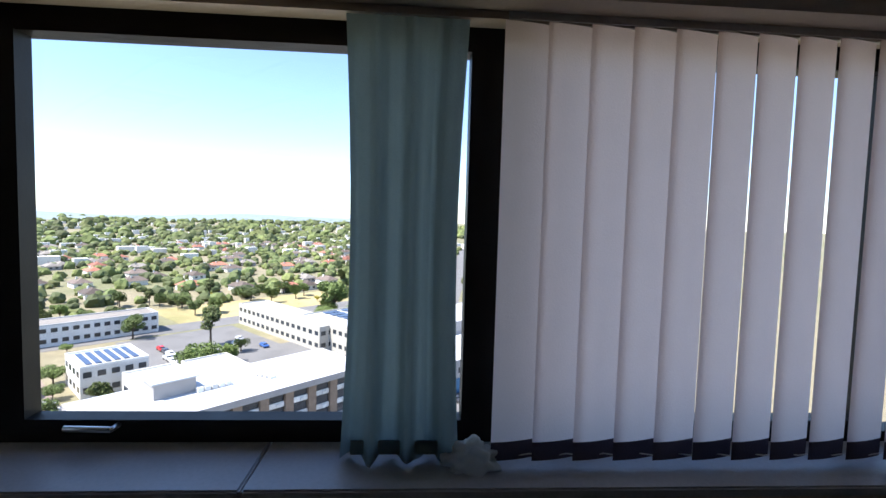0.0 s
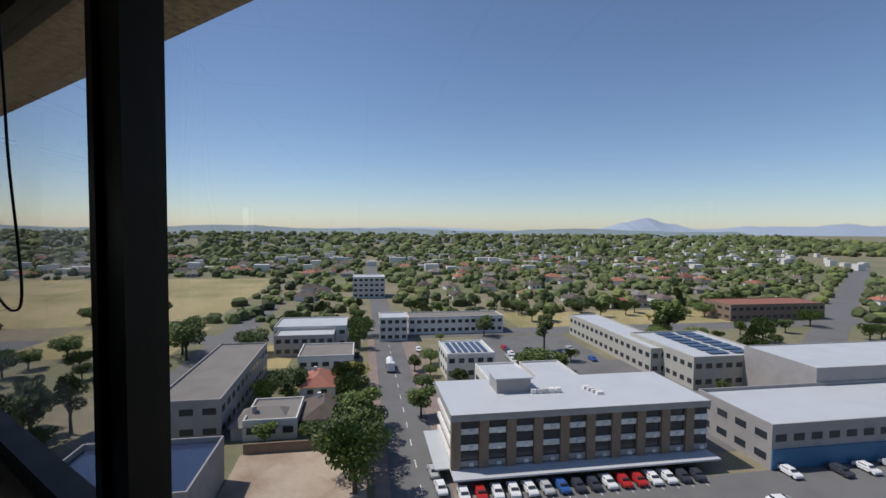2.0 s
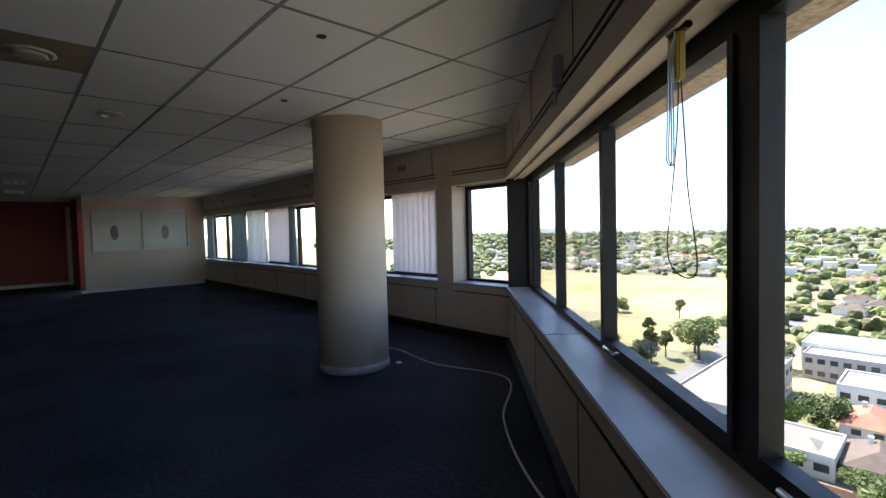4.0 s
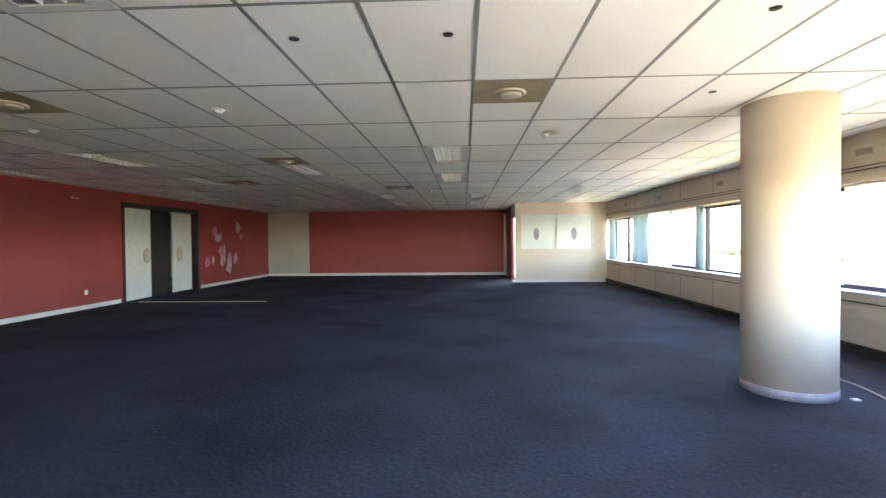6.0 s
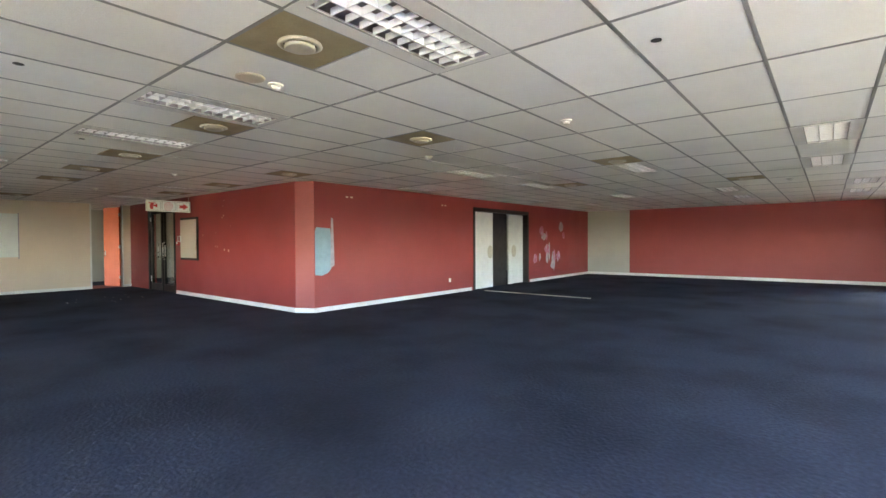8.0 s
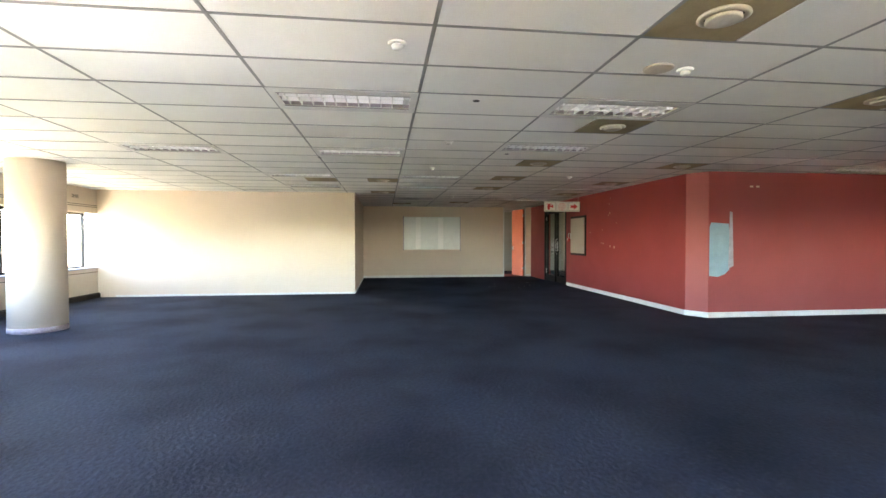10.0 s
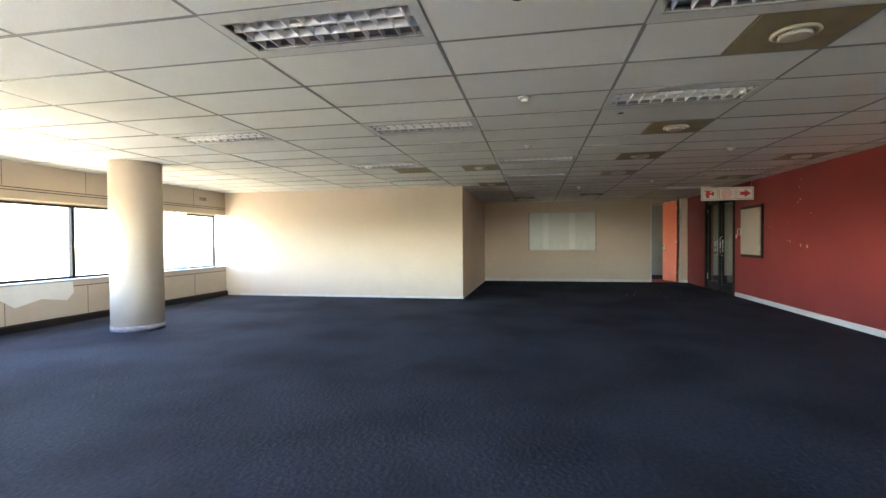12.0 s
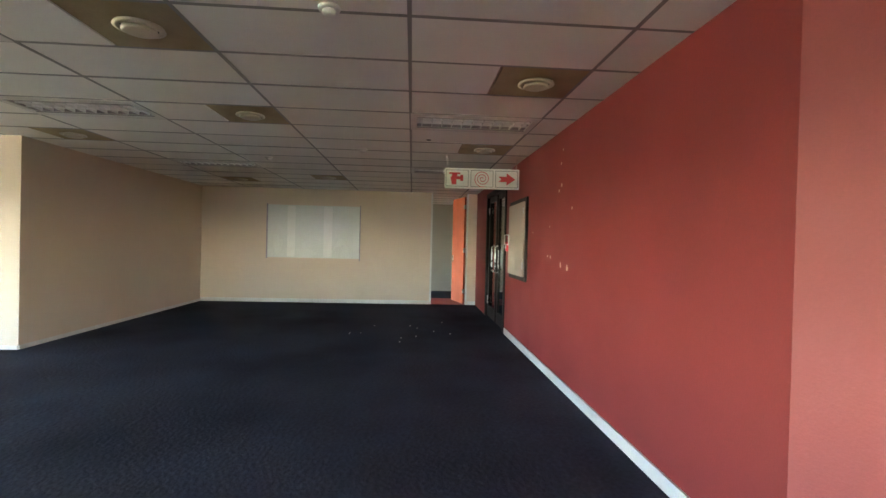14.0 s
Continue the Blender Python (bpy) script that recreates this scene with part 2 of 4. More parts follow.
# ---- the plan, in metres ----
H = 2.55
SILL, HEAD = 0.72, 2.02
EX, EY = 4.43, 4.07            # corner of east wall and canted wall
SX, SY = -6.27, -6.63          # corner of canted wall and south wall
PX, PY = -12.53, -0.62         # corner of the peach partition
WX = -17.37                    # west partition
NY = 19.08                     # north wall
NPX, NPY = 1.52, 15.73         # corner of the north-east partition
CX, CY = -8.0, 5.52            # core faces

# ---- floor and ceiling ----
FLOOR = [(EX + .1, EY), (EX + .1, NY + .2), (-24, NY + .2), (-24, SY - .1), (SX, SY - .1)]
structure("floor", prism(FLOOR, -0.3, 0), M_carpet, "worn dark blue office carpet with darker stains", "floor")

LIGHTS = [(-.34, 7.0), (-.34, 9.4), (.26, 13.0), (.26, 15.4), (-2.14, 2.2), (-4.54, 2.2), (-6.34, 2.2), (-5.14, 7.0), (-7.54, 8.2), (-2.74, 8.2),
          (-5.14, 9.4), (-6.94, 13.0), (-4.54, 13.0), (-2.14, 13.0), (-2.14, 15.4), (-6.34, 15.4), (-4.54, -.2), (-6.94, -.2), (-6.94, -2.6),
          (-9.34, 1.0), (-11.14, 1.0), (-14.14, 1.0), (-9.34, -1.4), (-11.14, -1.4), (-11.14, 4.6), (-14.14, 4.6)]
VENTS = [(.26, 4.3), (-3.94, 4.3), (-2.74, 7.3), (-4.54, 9.7), (-1.54, 10.9), (-2.74, 1.9), (-5.14, 2.5), (-7.54, 2.5), (-9.34, 2.5), (-11.14, 2.5),
         (-7.54, 4.9), (-9.94, 4.9), (-12.34, 4.9), (-15.34, 2.5), (-9.94, .1), (-12.34, .1), (-16.0, 0.7)]


def inside(x, y):
    if x > EX or y > NY or x < WX - 4 or y < SY:
        return False
    return (x - y) * 0.7071 < (EX - EY) * 0.7071


bm = bmesh.new()
taken = {(round(x, 2), round(y, 2)) for x, y in LIGHTS}
halves = {(round(x, 2), round(y, 2)) for x, y in VENTS}
rng = random.Random(4)
for i in range(-34, 10):
    for j in range(-8, 15):
        x, y = -.34 + .6 * i, 2.2 + 1.2 * j
        if not any(inside(x + a, y + b) for a in (-.3, .3) for b in (-.6, .6)):
            continue
        if (round(x, 2), round(y, 2)) in taken:
            continue
        for k in (-.3, .3):
            hole = (round(x, 2), round(y + k, 2)) in halves
            other = (round(x, 2), round(y - k, 2)) in halves
            if hole:
                continue
            if other:
                add_box(bm, x - .291, x + .291, y + k - .291, y + k + .291, H, H + .012)
        if not any((round(x, 2), round(y + k, 2)) in halves for k in (-.3, .3)):
            dz = rng.choice((0, 0, 0, 0.002, -0.002))
            add_box(bm, x - .291, x + .291, y - .591, y + .591, H + dz, H + .012 + dz)
structure("ceiling", bm, M_tile, "white acoustic ceiling tiles, some yellowed", "ceiling")
bm = bmesh.new()
for i in range(-34, 9):
    x = -.64 + .6 * i
    add_box(bm, x - .012, x + .012, max(SY, x - (EX - EY)), NY, H - .003, H + .004)
for j in range(-6, 15):
    y = 1.6 + 1.2 * j
    add_box(bm, WX - 4, min(EX, y + EX - EY), y - .012, y + .012, H - .0025, H + .0045)
structure("ceiling_grid", bm, M_grid, "grey metal grid between the ceiling tiles", "ceiling grid")
structure("ceiling_slab", prism([(x, y) for x, y in FLOOR], H + .12, H + .5), M_aggregate, "concrete slab over the suspended ceiling", "slab")


def ceiling_light():
    th = thing("ceiling_light", "recessed fluorescent ceiling light with shiny egg-crate louvre, switched off", "ceiling light", group="recessed ceiling lights")
    # housing is coloured grey to give the unlit cells their shade
    part("housing", boxes([(-.295, .295, -.595, .595, .07, .08), (-.295, -.285, -.595, .595, 0, .07), (.285, .295, -.595, .595, 0, .07),
                           (-.285, .285, -.595, -.585, 0, .07), (-.285, .285, .585, .595, 0, .07)]), M_filler, th)
    part("trim_frame", boxes([(-.298, -.185, -.598, .598, -.006, .004), (.185, .298, -.598, .598, -.006, .004), (-.185, .185, -.598, -.54, -.006, .004),
                              (-.185, .185, .54, .598, -.006, .004)]), M_white, th)
    part("trim_edge", boxes([(-.187, -.181, -.542, .542, -.009, -.002), (.181, .187, -.542, .542, -.009, -.002)]), M_grid, th, "grey inner edge of the trim")
    for x in (-.062, .062):
        part("louvre_rail", box(x - .005, x + .005, -.54, .54, .001, .045), M_louvre, th)
    for k in range(11):
        y = -.49 + .098 * k
        part("louvre_blade", box(-.185, .185, y - .004, y + .004, .002, .042), M_louvre, th)
    for x in (-.18, .06):
        part("tube", tube([(x + .06, -.56, .057), (x + .06, .56, .057)], .012, 10), M_white, th, smooth=True)
    return th


first = ceiling_light()
first.matrix_world = pose(*LIGHTS[0], H)
for x, y in LIGHTS[1:]:
    copy_thing(first, pose(x, y, H))


def ceiling_vent():
    th = thing("ceiling_air_diffuser", "round air diffuser in a stained tan ceiling panel", "air vent", group="ceiling air diffusers")
    part("panel", box(-.291, .291, -.291, .291, -.002, .01), M_tan, th)
    part("collar", lathe([(.125, -.002), (.13, -.012), (.10, -.022), (.095, -.004)], 36), M_brass, th, smooth=True)
    part("cone", lathe([(.085, -.004), (.09, -.03), (.075, -.036), (.02, -.034)], 36), M_brass, th, smooth=True)
    # shade between collar and cone, made as a black ring
    part("gap_shade_ring", lathe([(.10, -.003), (.1, -.005), (.08, -.005), (.08, -.003)], 32), M_black, th)
    return th


v0 = ceiling_vent()
v0.matrix_world = pose(*VENTS[0], H)
for x, y in VENTS[1:]:
    copy_thing(v0, pose(x, y, H))


def smoke_detector():
    th = thing("smoke_detector", "small round white smoke detector on the ceiling", "smoke detector", group="ceiling detectors")
    part("base", lathe([(.055, 0), (.055, -.012), (.05, -.016)], 24), M_white, th, smooth=True)
    part("head", lathe([(.035, -.014), (.032, -.035), (.02, -.042)], 24), M_white, th, smooth=True)
    return th


s0 = smoke_detector()
DET = [(.8, 5.8), (-3.5, 2.2), (-2.3, 4.6), (-4.6, 5.2), (-6.1, .9), (-8.2, .9), (-9.0, 3.6), (-3.3, 0.2), (-12.6, 3.4), (-13.4, 2.0), (-.9, 11.5)]
s0.matrix_world = pose(*DET[0], H)
for x, y in DET[1:]:
    copy_thing(s0, pose(x, y, H))
d0 = thing("speaker_disc", "flat beige round ceiling speaker cover", "ceiling speaker", group="round ceiling covers")
part("disc", lathe([(.10, 0), (.10, -.008), (.09, -.012), (.02, -.012)], 28), M_brass, d0, smooth=True)
d0.matrix_world = pose(-3.5, 2.0, H)
copy_thing(d0, pose(.85, 5.75, H))
# tiles stay uncut: black discs supply the dark of the small holes
for x, y in ((-.2, 3.2), (-1.1, 3.2), (1.5, 3.0), (-4.4, 0.9), (-6.8, 1.8), (-7.4, -.8), (-11.9, 4.2), (1.9, 4.4)):
    solid("ceiling_hole_disc", lathe([(.03, -.003), (.03, -.006), (.004, -.006)], 16), M_black, "flat black disc standing in for a dark hole in a ceiling tile", "ceiling hole", pose(x, y, H), "holes in the ceiling tiles")
solid("loose_ceiling_panel", box(-.29, .29, -.29, .29, -.006, 0.0), M_tan, "yellowed half ceiling panel", "ceiling panel", pose(-9.94, -1.1, H))

# ---- partitions and core ----


def wall(name, x0, x1, y0, y1, material, label, z0=0.0, z1=H + .1):
    return structure(name, box(x0, x1, y0, y1, z0, z1), material, label, "wall")


wall("wall_core_east_1", CX - .2, CX, CY + .2, 10.98, M_red, "red painted core wall with faded patches")
wall("wall_core_east_2", CX - .2, CX, 14.1, NY, M_red, "red painted core wall beyond the lift doors")
wall("wall_core_east_3", CX - .2, CX, 10.98, 14.1, M_red, "red wall over the lift doors", 2.32)
structure("wall_core_corner", prism([(CX - .33, CY), (CX, CY + .2), (CX - .2, CY + .2), (CX - .33, CY + .12)], 0, H + .1), M_redlight, "narrow canted corner in lighter red paint", "wall")
wall("wall_core_south_1", -13.95, CX - .33, CY, CY + .2, M_red, "red painted core wall with chipped spots")
wall("wall_core_south_2", WX, -15.85, CY, CY + .2, M_red, "red painted wall past the glass doors")
wall("wall_core_south_3", -15.85, -13.95, CY, CY + .2, M_red, "red wall over the glass doors", 2.38)
wall("wall_north_grey", CX, -6.32, NY, NY + .2, M_grey, "grey painted end wall")
wall("wall_north", -6.32, NPX, NY, NY + .2, M_red, "red painted far end wall")
wall("wall_partition_north", NPX, EX, NPY, NPY + .12, M_peach, "cream office partition with a glazed strip", 0, 1.07)
wall("wall_partition_north_top", NPX, EX, NPY, NPY + .12, M_peach, "cream partition over the glazing", 2.17)
wall("wall_partition_north_l", NPX, 1.70, NPY, NPY + .12, M_peach, "cream partition post", 1.07, 2.17)
wall("wall_partition_north_r", 4.0, EX, NPY, NPY + .12, M_peach, "cream partition post", 1.07, 2.17)
wall("wall_partition_side", NPX, NPX + .1, NPY + 1.2, NY, M_red, "red side of the office partition")
wall("wall_partition_side_top", NPX, NPX + .1, NPY + .12, NPY + 1.2, M_white, "white panel over the office door", 2.1)
wall("wall_peach", PX - .15, PX, SY, PY, M_peach, "bright peach partition wall")
wall("wall_peach_side", WX, PX - .15, PY - .15, PY, M_peach, "peach partition side wall in shade")
wall("wall_west_1", WX - .12, WX, PY, 4.5, M_peach, "peach end wall with a frosted panel")
wall("wall_west_2", WX - .12, WX, 5.28, CY + .2, M_peach, "narrow peach wall beside the orange door")
wall("wall_west_back", WX - 3.2, WX - 3.1, 2.0, 8.0, M_grey, "pale wall of the room beyond the doorway")
wall("wall_west_back_n", WX - 3.2, WX, 8.0, 8.1, M_grey, "pale side wall of the room beyond")
structure("floor_beyond", box(WX - 1.2, WX - .0, 4.5, 5.28, 0.0, .004), M_redlight, "reddish carpet in the doorway", "floor")
# rooms closed behind
wall("wall_core_inner", -12.5, -12.3, CY + 2.6, NY, M_darkvoid, "dark inner wall of the core")
wall("wall_core_inner_s", -17.4, CX - .2, CY + 2.6, CY + 2.8, M_beige, "beige lobby wall behind the glass doors")
wall("wall_west_far", -24, -23.8, SY, NY, M_grey, "closing wall")
wall("wall_north_far", -24, CX, NY, NY + .2, M_grey, "closing wall behind the core")
# unseen opening added between these two walls to light the room beyond
wall("wall_office_west", WX - 6.5, PX - .15, SY, SY + .1, M_beige, "beige wall below an added, unseen daylight opening", 0, .75)
wall("wall_office_west_top", WX - 6.5, PX - .15, SY, SY + .1, M_beige, "beige wall above an added, unseen daylight opening", 1.98)

# skirtings
SK = [("baseboard_1", box(CX, CX + .015, CY + .2, 10.9, 0, .09)), ("baseboard_2", box(CX, CX + .015, 14.2, NY, 0, .09)),
      ("baseboard_3", box(-13.9, CX - .33, CY - .015, CY, 0, .09)), ("baseboard_4", box(CX, NPX, NY - .015, NY, 0, .10)),
      ("baseboard_5", box(NPX - .1, EX, NPY - .015, NPY, 0, .08)), ("baseboard_6", box(WX, WX + .015, PY, 4.45, 0, .08)),
      ("baseboard_7", box(WX, WX + .015, 5.33, CY, 0, .08)), ("baseboard_8", box(PX, PX + .015, SY + .4, PY, 0, .045)),
      ("baseboard_9", box(WX, PX, PY, PY + .015, 0, .05)),
      ("baseboard_10", prism([(CX - .33, CY), (CX, CY + .2), (CX + .015, CY + .19), (CX - .325, CY - .015)], 0, .09))]
for n, b in SK:
    structure(n, b, M_white, "scuffed pale skirting board", "baseboard")
structure("trim_west", boxes([(WX - .12, WX + .01, 4.46, 4.5, 0, H), (WX - .12, WX + .01, 5.28, 5.32, 0, H)]), M_white, "white door jambs", "trim")
structure("trim_north", boxes([(1.42, 1.52, NY - .2, NY - .01, 0, 2.4)]), M_white, "white corner strip", "trim")

# paint patches and marks on the core
solid("blue_paint_patch", prism([(5.74, .73), (5.90, .71), (6.04, .76), (6.12, .84), (6.13, 1.25), (6.10, 1.64), (5.77, 1.66), (5.74, 1.58)], 0, .003), M_blue, "pale blue unpainted rectangle showing on the red wall", "paint patch",
      Matrix(((0, 0, 1, CX), (1, 0, 0, 0), (0, 1, 0, 0), (0, 0, 0, 1))))
solid("grey_paint_streak", prism([(6.10, .86), (6.20, .90), (6.17, 1.84), (6.12, 1.86)], 0, .003), M_filler, "vertical grey brush streak beside the patch", "paint streak",
      Matrix(((0, 0, 1, CX + .001), (1, 0, 0, 0), (0, 1, 0, 0), (0, 0, 0, 1))))
rng = random.Random(9)
for k in range(16):
    y, z = rng.uniform(14.4, 17.0), rng.uniform(.5, 1.9)
    w, h = rng.uniform(.12, .5), rng.uniform(.25, .8)
    pts = [(y + w * .5 * math.cos(a) * rng.uniform(.6, 1.1), z + h * .5 * math.sin(a) * rng.uniform(.6, 1.1)) for a in [i * math.tau / 9 for i in range(9)]]
    solid("wall_scrawl", prism(pts, 0, .002 + k * .0004), M_magenta if k % 2 else M_filler, "smeared magenta and grey filler on the red wall", "wall stain",
          Matrix(((0, 0, 1, CX), (1, 0, 0, 0), (0, 1, 0, 0), (0, 0, 0, 1))), "smears on the red wall")
for k, (x, z, r) in enumerate(((-11.2, 1.2, .022), (-11.0, 1.18, .028), (-11.65, 1.28, .012), (-11.55, 1.27, .014), (-11.3, 1.95, .016), (-11.22, 2.0, .02), (-11.25, 2.22, .012), (-11.2, 2.35, .01),
                               (-11.6, 1.6, .008), (-10.9, 1.75, .012), (-12.3, 1.55, .01))):
    pts = [(x + r * .8 * math.cos(a) * rng.uniform(.6, 1.2), z + r * 1.2 * math.sin(a) * rng.uniform(.6, 1.2)) for a in [i * math.tau / 8 for i in range(8)]]
    solid("plaster_chip", prism(pts, 0, .003), M_peach, "small chip in the paint baring pale plaster", "wall chip",
          Matrix(((1, 0, 0, 0), (0, 0, -1, CY), (0, 1, 0, 0), (0, 0, 0, 1))), "chips in the red wall")
solid("wall_socket", box(CX, CX + .012, 9.88, 9.96, .30, .40, .003), M_white, "small white socket plate on the red wall", "socket")
for y in (6.5, 6.62, 9.6, 9.72):
    solid("tape_mark", box(CX, CX + .004, y, y + .06, 2.28, 2.31), M_peach, "small tape mark high on the red wall", "tape mark", None, "tape marks")

# lift lobby doors on the east core face
ld = thing("double_door", "tall white double doors, one leaf open, in a black frame", "door", pose(CX, 0, 0))
part("frame", boxes([(-.2, .02, 10.98, 11.06, 0, 2.32), (-.2, .02, 14.02, 14.1, 0, 2.32), (-.2, .02, 11.06, 14.02, 2.22, 2.32)]), M_black, ld, "black door frame")
for y0, y1, a in ((11.07, 11.72, -.02), (11.75, 12.05, -.05), (13.0, 13.25, -.08), (13.3, 13.95, -.12)):
    leaf = part("leaf", box(a - .045, a, y0, y1, .01, 2.2, .004), M_white, ld)
    yy = y1 - .1 if y0 < 12 else y0 + .1
for y in (11.86, 13.2):
    part("handle_plate", prism([(y + .13 * math.cos(i * math.tau / 20), 1.05 + .19 * math.sin(i * math.tau / 20)) for i in range(20)], 0, .012), M_brass, ld, "oval worn push plate").matrix_local = \
        Matrix(((0, 0, 1, -.02), (1, 0, 0, 0), (0, 1, 0, 0), (0, 0, 0, 1)))
# black sheet gives the open gap its darkness
part("black_gap_sheet", box(-.2, -.16, 12.05, 13.0, 0, 2.22), M_black, ld, "black sheet standing in for the dark gap between the leaves")
solid("floor_strip", box(-8.0, -5.0, 12.05, 12.13, 0, .012, .003), M_brass, "pale metal strip lying across the carpet", "floor strip", pose(.35, -1.05, 0))

# glass entrance doors on the south core face
gd = thing("glass_entrance_door", "bronze-framed glass double doors standing slightly ajar", "door", pose(-15.85, CY, 0))
part("frame", boxes([(0, .07, -.02, .12, 0, 2.38), (1.83, 1.9, -.02, .12, 0, 2.38), (.07, 1.83, -.02, .12, 2.3, 2.38)]), M_frame, gd)
for x0, x1, o in ((.08, .90, .03), (1.0, 1.82, .03)):
    part("leaf_frame", boxes([(x0, x0 + .08, o, o + .05, .01, 2.29), (x1 - .08, x1, o, o + .05, .01, 2.29), (x0 + .08, x1 - .08, o, o + .05, .01, .2), (x0 + .08, x1 - .08, o, o + .05, 2.2, 2.29)]), M_frame, gd)
    pane = part("pane", box(x0 + .08, x1 - .08, o + .02, o + .03, .2, 2.2), M_glass, gd)
    pane.visible_shadow = False
    for z in (.25, 1.95):
        part("hinge", box(x1 - .05 if x0 > .5 else x0, x1 if x0 > .5 else x0 + .05, o - .015, o, z, z + .16, .004), M_chrome, gd, "bright steel hinge")
    hx = x1 - .12 if x0 < .5 else x0 + .12
    part("pull_handle", tube([(hx, o - .01, .9), (hx, o - .06, .93), (hx, o - .06, 1.35), (hx, o - .01, 1.38)], .014), M_chrome, gd, "long steel pull handle", True)
    part("lock_plate", box(hx - .03, hx + .03, o - .006, o, .98, 1.3, .002), M_chrome, gd)

# hinged wall cabinet and red call point
wb = thing("wall_cabinet", "cream steel cabinet door on a dark frame on the red wall", "wall cabinet", pose(-13.55, CY, 0))
part("frame", box(0, 1.0, -.03, 0, .92, 2.02, .004), M_frame, wb)
cd = part("door", box(.05, .95, -.055, -.03, .98, 1.96, .005), M_beige, wb, "cream painted door")
for z in (1.08, 1.80):
    part("hinge", box(.93, .975, -.062, -.05, z, z + .09, .003), M_chrome, cd)
part("handle", tube([(.06, -.055, 1.40), (.04, -.11, 1.40), (.04, -.11, 1.54), (.06, -.055, 1.54)], .009), M_white, cd, "white loop handle", True)
part("handle_plate", box(.05, .10, -.062, -.055, 1.40, 1.54), M_white, cd)
cp = thing("fire_call_point", "red fire alarm call point box", "alarm", pose(-13.78, CY, 1.3))
part("case", box(0, .1, -.05, 0, 0, .14, .008), M_signred, cp)
part("window", box(.02, .08, -.053, -.05, .04, .10), M_white, cp)

# hanging fire sign
sg = thing("hanging_fire_sign", "white hanging sign with three red fire symbols", "sign", pose(-12.85, 4.95, 2.13, 0, 0, -2))
part("board", box(-.012, .012, -.50, .50, 0, .27, .003), M_signwhite, sg)
for y in (-.5, -.17, .16):
    part("panel_border", boxes([(.012, .0135, y + .02, y + .32, .025, .03), (.012, .0135, y + .02, y + .32, .24, .245), (.012, .0135, y + .02, y + .025, .03, .24), (.012, .0135, y + .315, y + .32, .03, .24)]), M_frame, sg)
YZ = Matrix(((0, 0, 1, .012), (1, 0, 0, 0), (0, 1, 0, 0), (0, 0, 0, 1)))
part("arrow", prism([(.22, .10), (.33, .10), (.33, .055), (.445, .135), (.33, .215), (.33, .17), (.22, .17), (.26, .135)], 0, .002), M_signred, sg, "red arrow").matrix_local = YZ
bm = bmesh.new()
pts = [(.0135, .005 + (.01 + .0032 * k) * math.cos(k * .55), .135 + (.01 + .0032 * k) * math.sin(k * .55)) for k in range(33)]
add_tube(bm, pts, .005, 6)
part("hose_reel_spiral", bm, M_signred, sg, "red hose reel spiral")
part("tap_symbol", prism([(-.40, .05), (-.34, .05), (-.34, .12), (-.29, .12), (-.29, .10), (-.25, .10), (-.25, .18), (-.29, .18), (-.29, .16), (-.33, .16), (-.33, .19), (-.29, .19), (-.29, .21), (-.44, .21), (-.44, .19), (-.40, .19), (-.40, .16), (-.42, .15)], 0, .002), M_signred, sg, "red hydrant symbol").matrix_local = YZ
for y in (-.46, .46):
    part("hanger", tube([(0, y, .27), (0, y, H - 2.13)], .003, 6), M_white, sg)
for y in (4.47, 5.43):
    solid("ceiling_hook", tube([(-12.85, y, H), (-12.85, y, H - .03), (-12.87, y, H - .045)], .006, 6), M_white, "small white hook in the ceiling", "hook", None, "ceiling hooks")

# orange door, open
od = thing("orange_door", "bright orange-red door standing open", "door", pose(WX - .1, 5.28, 0, 0, 0, 14))
part("leaf", box(-.82, -.0, -.045, 0, .01, H - .06, .003), M_orange, od)
part("handle", tube([(-.74, -.045, 1.05), (-.74, -.09, 1.05), (-.64, -.09, 1.05)], .01), M_chrome, od, "steel lever handle", True)
part("lock_plate", box(-.77, -.71, -.05, -.045, .95, 1.12), M_chrome, od)
for z in (.25, 1.2, 2.2):
    part("hinge", box(-.02, .012, -.05, .0, z, z + .1), M_chrome, od)

# frosted panel in the west wall
fp = thing("frosted_window_panel", "papered-over internal window with torn edges", "window", pose(WX, 0, 0))
part("panel", box(0, .012, .82, 2.85, 1.0, 2.18), M_frost, fp)
for y0, y1 in ((1.25, 1.42), (2.05, 2.24)):
    part("paper_strip", box(.012, .014, y0, y1, 1.02, 2.16), M_signwhite, fp, "paler strip of paper")
part("edge_bead", boxes([(0, .02, .79, .82, .98, 2.2), (0, .02, 2.85, 2.87, .95, 2.2)]), M_filler, fp, "torn dark edge")

# glazed strip of the north-east partition
gp = thing("partition_window", "two framed panes with paper ornaments in the partition", "window", pose(0, NPY, 0))
part("frame", boxes([(1.70, 4.0, -.01, .11, 1.07, 1.11), (1.70, 4.0, -.01, .11, 2.13, 2.17), (1.70, 1.74, -.01, .11, 1.11, 2.13), (2.84, 2.89, -.01, .11, 1.11, 2.13), (3.96, 4.0, -.01, .11, 1.11, 2.13)]), M_white, gp)
for x0, x1 in ((1.74, 2.84), (2.89, 3.96)):
    part("pane", box(x0, x1, .04, .05, 1.11, 2.13), M_frost, gp, "frosted pane")
for x in (2.2, 3.4):
    part("ornament", prism([(x + .09 * math.cos(i * math.tau / 16), 1.55 + .2 * math.sin(i * math.tau / 16)) for i in range(16)], 0, .004), M_filler, gp).matrix_local = Matrix(((1, 0, 0, 0), (0, 0, -1, .038), (0, 1, 0, 0), (0, 0, 0, 1)))

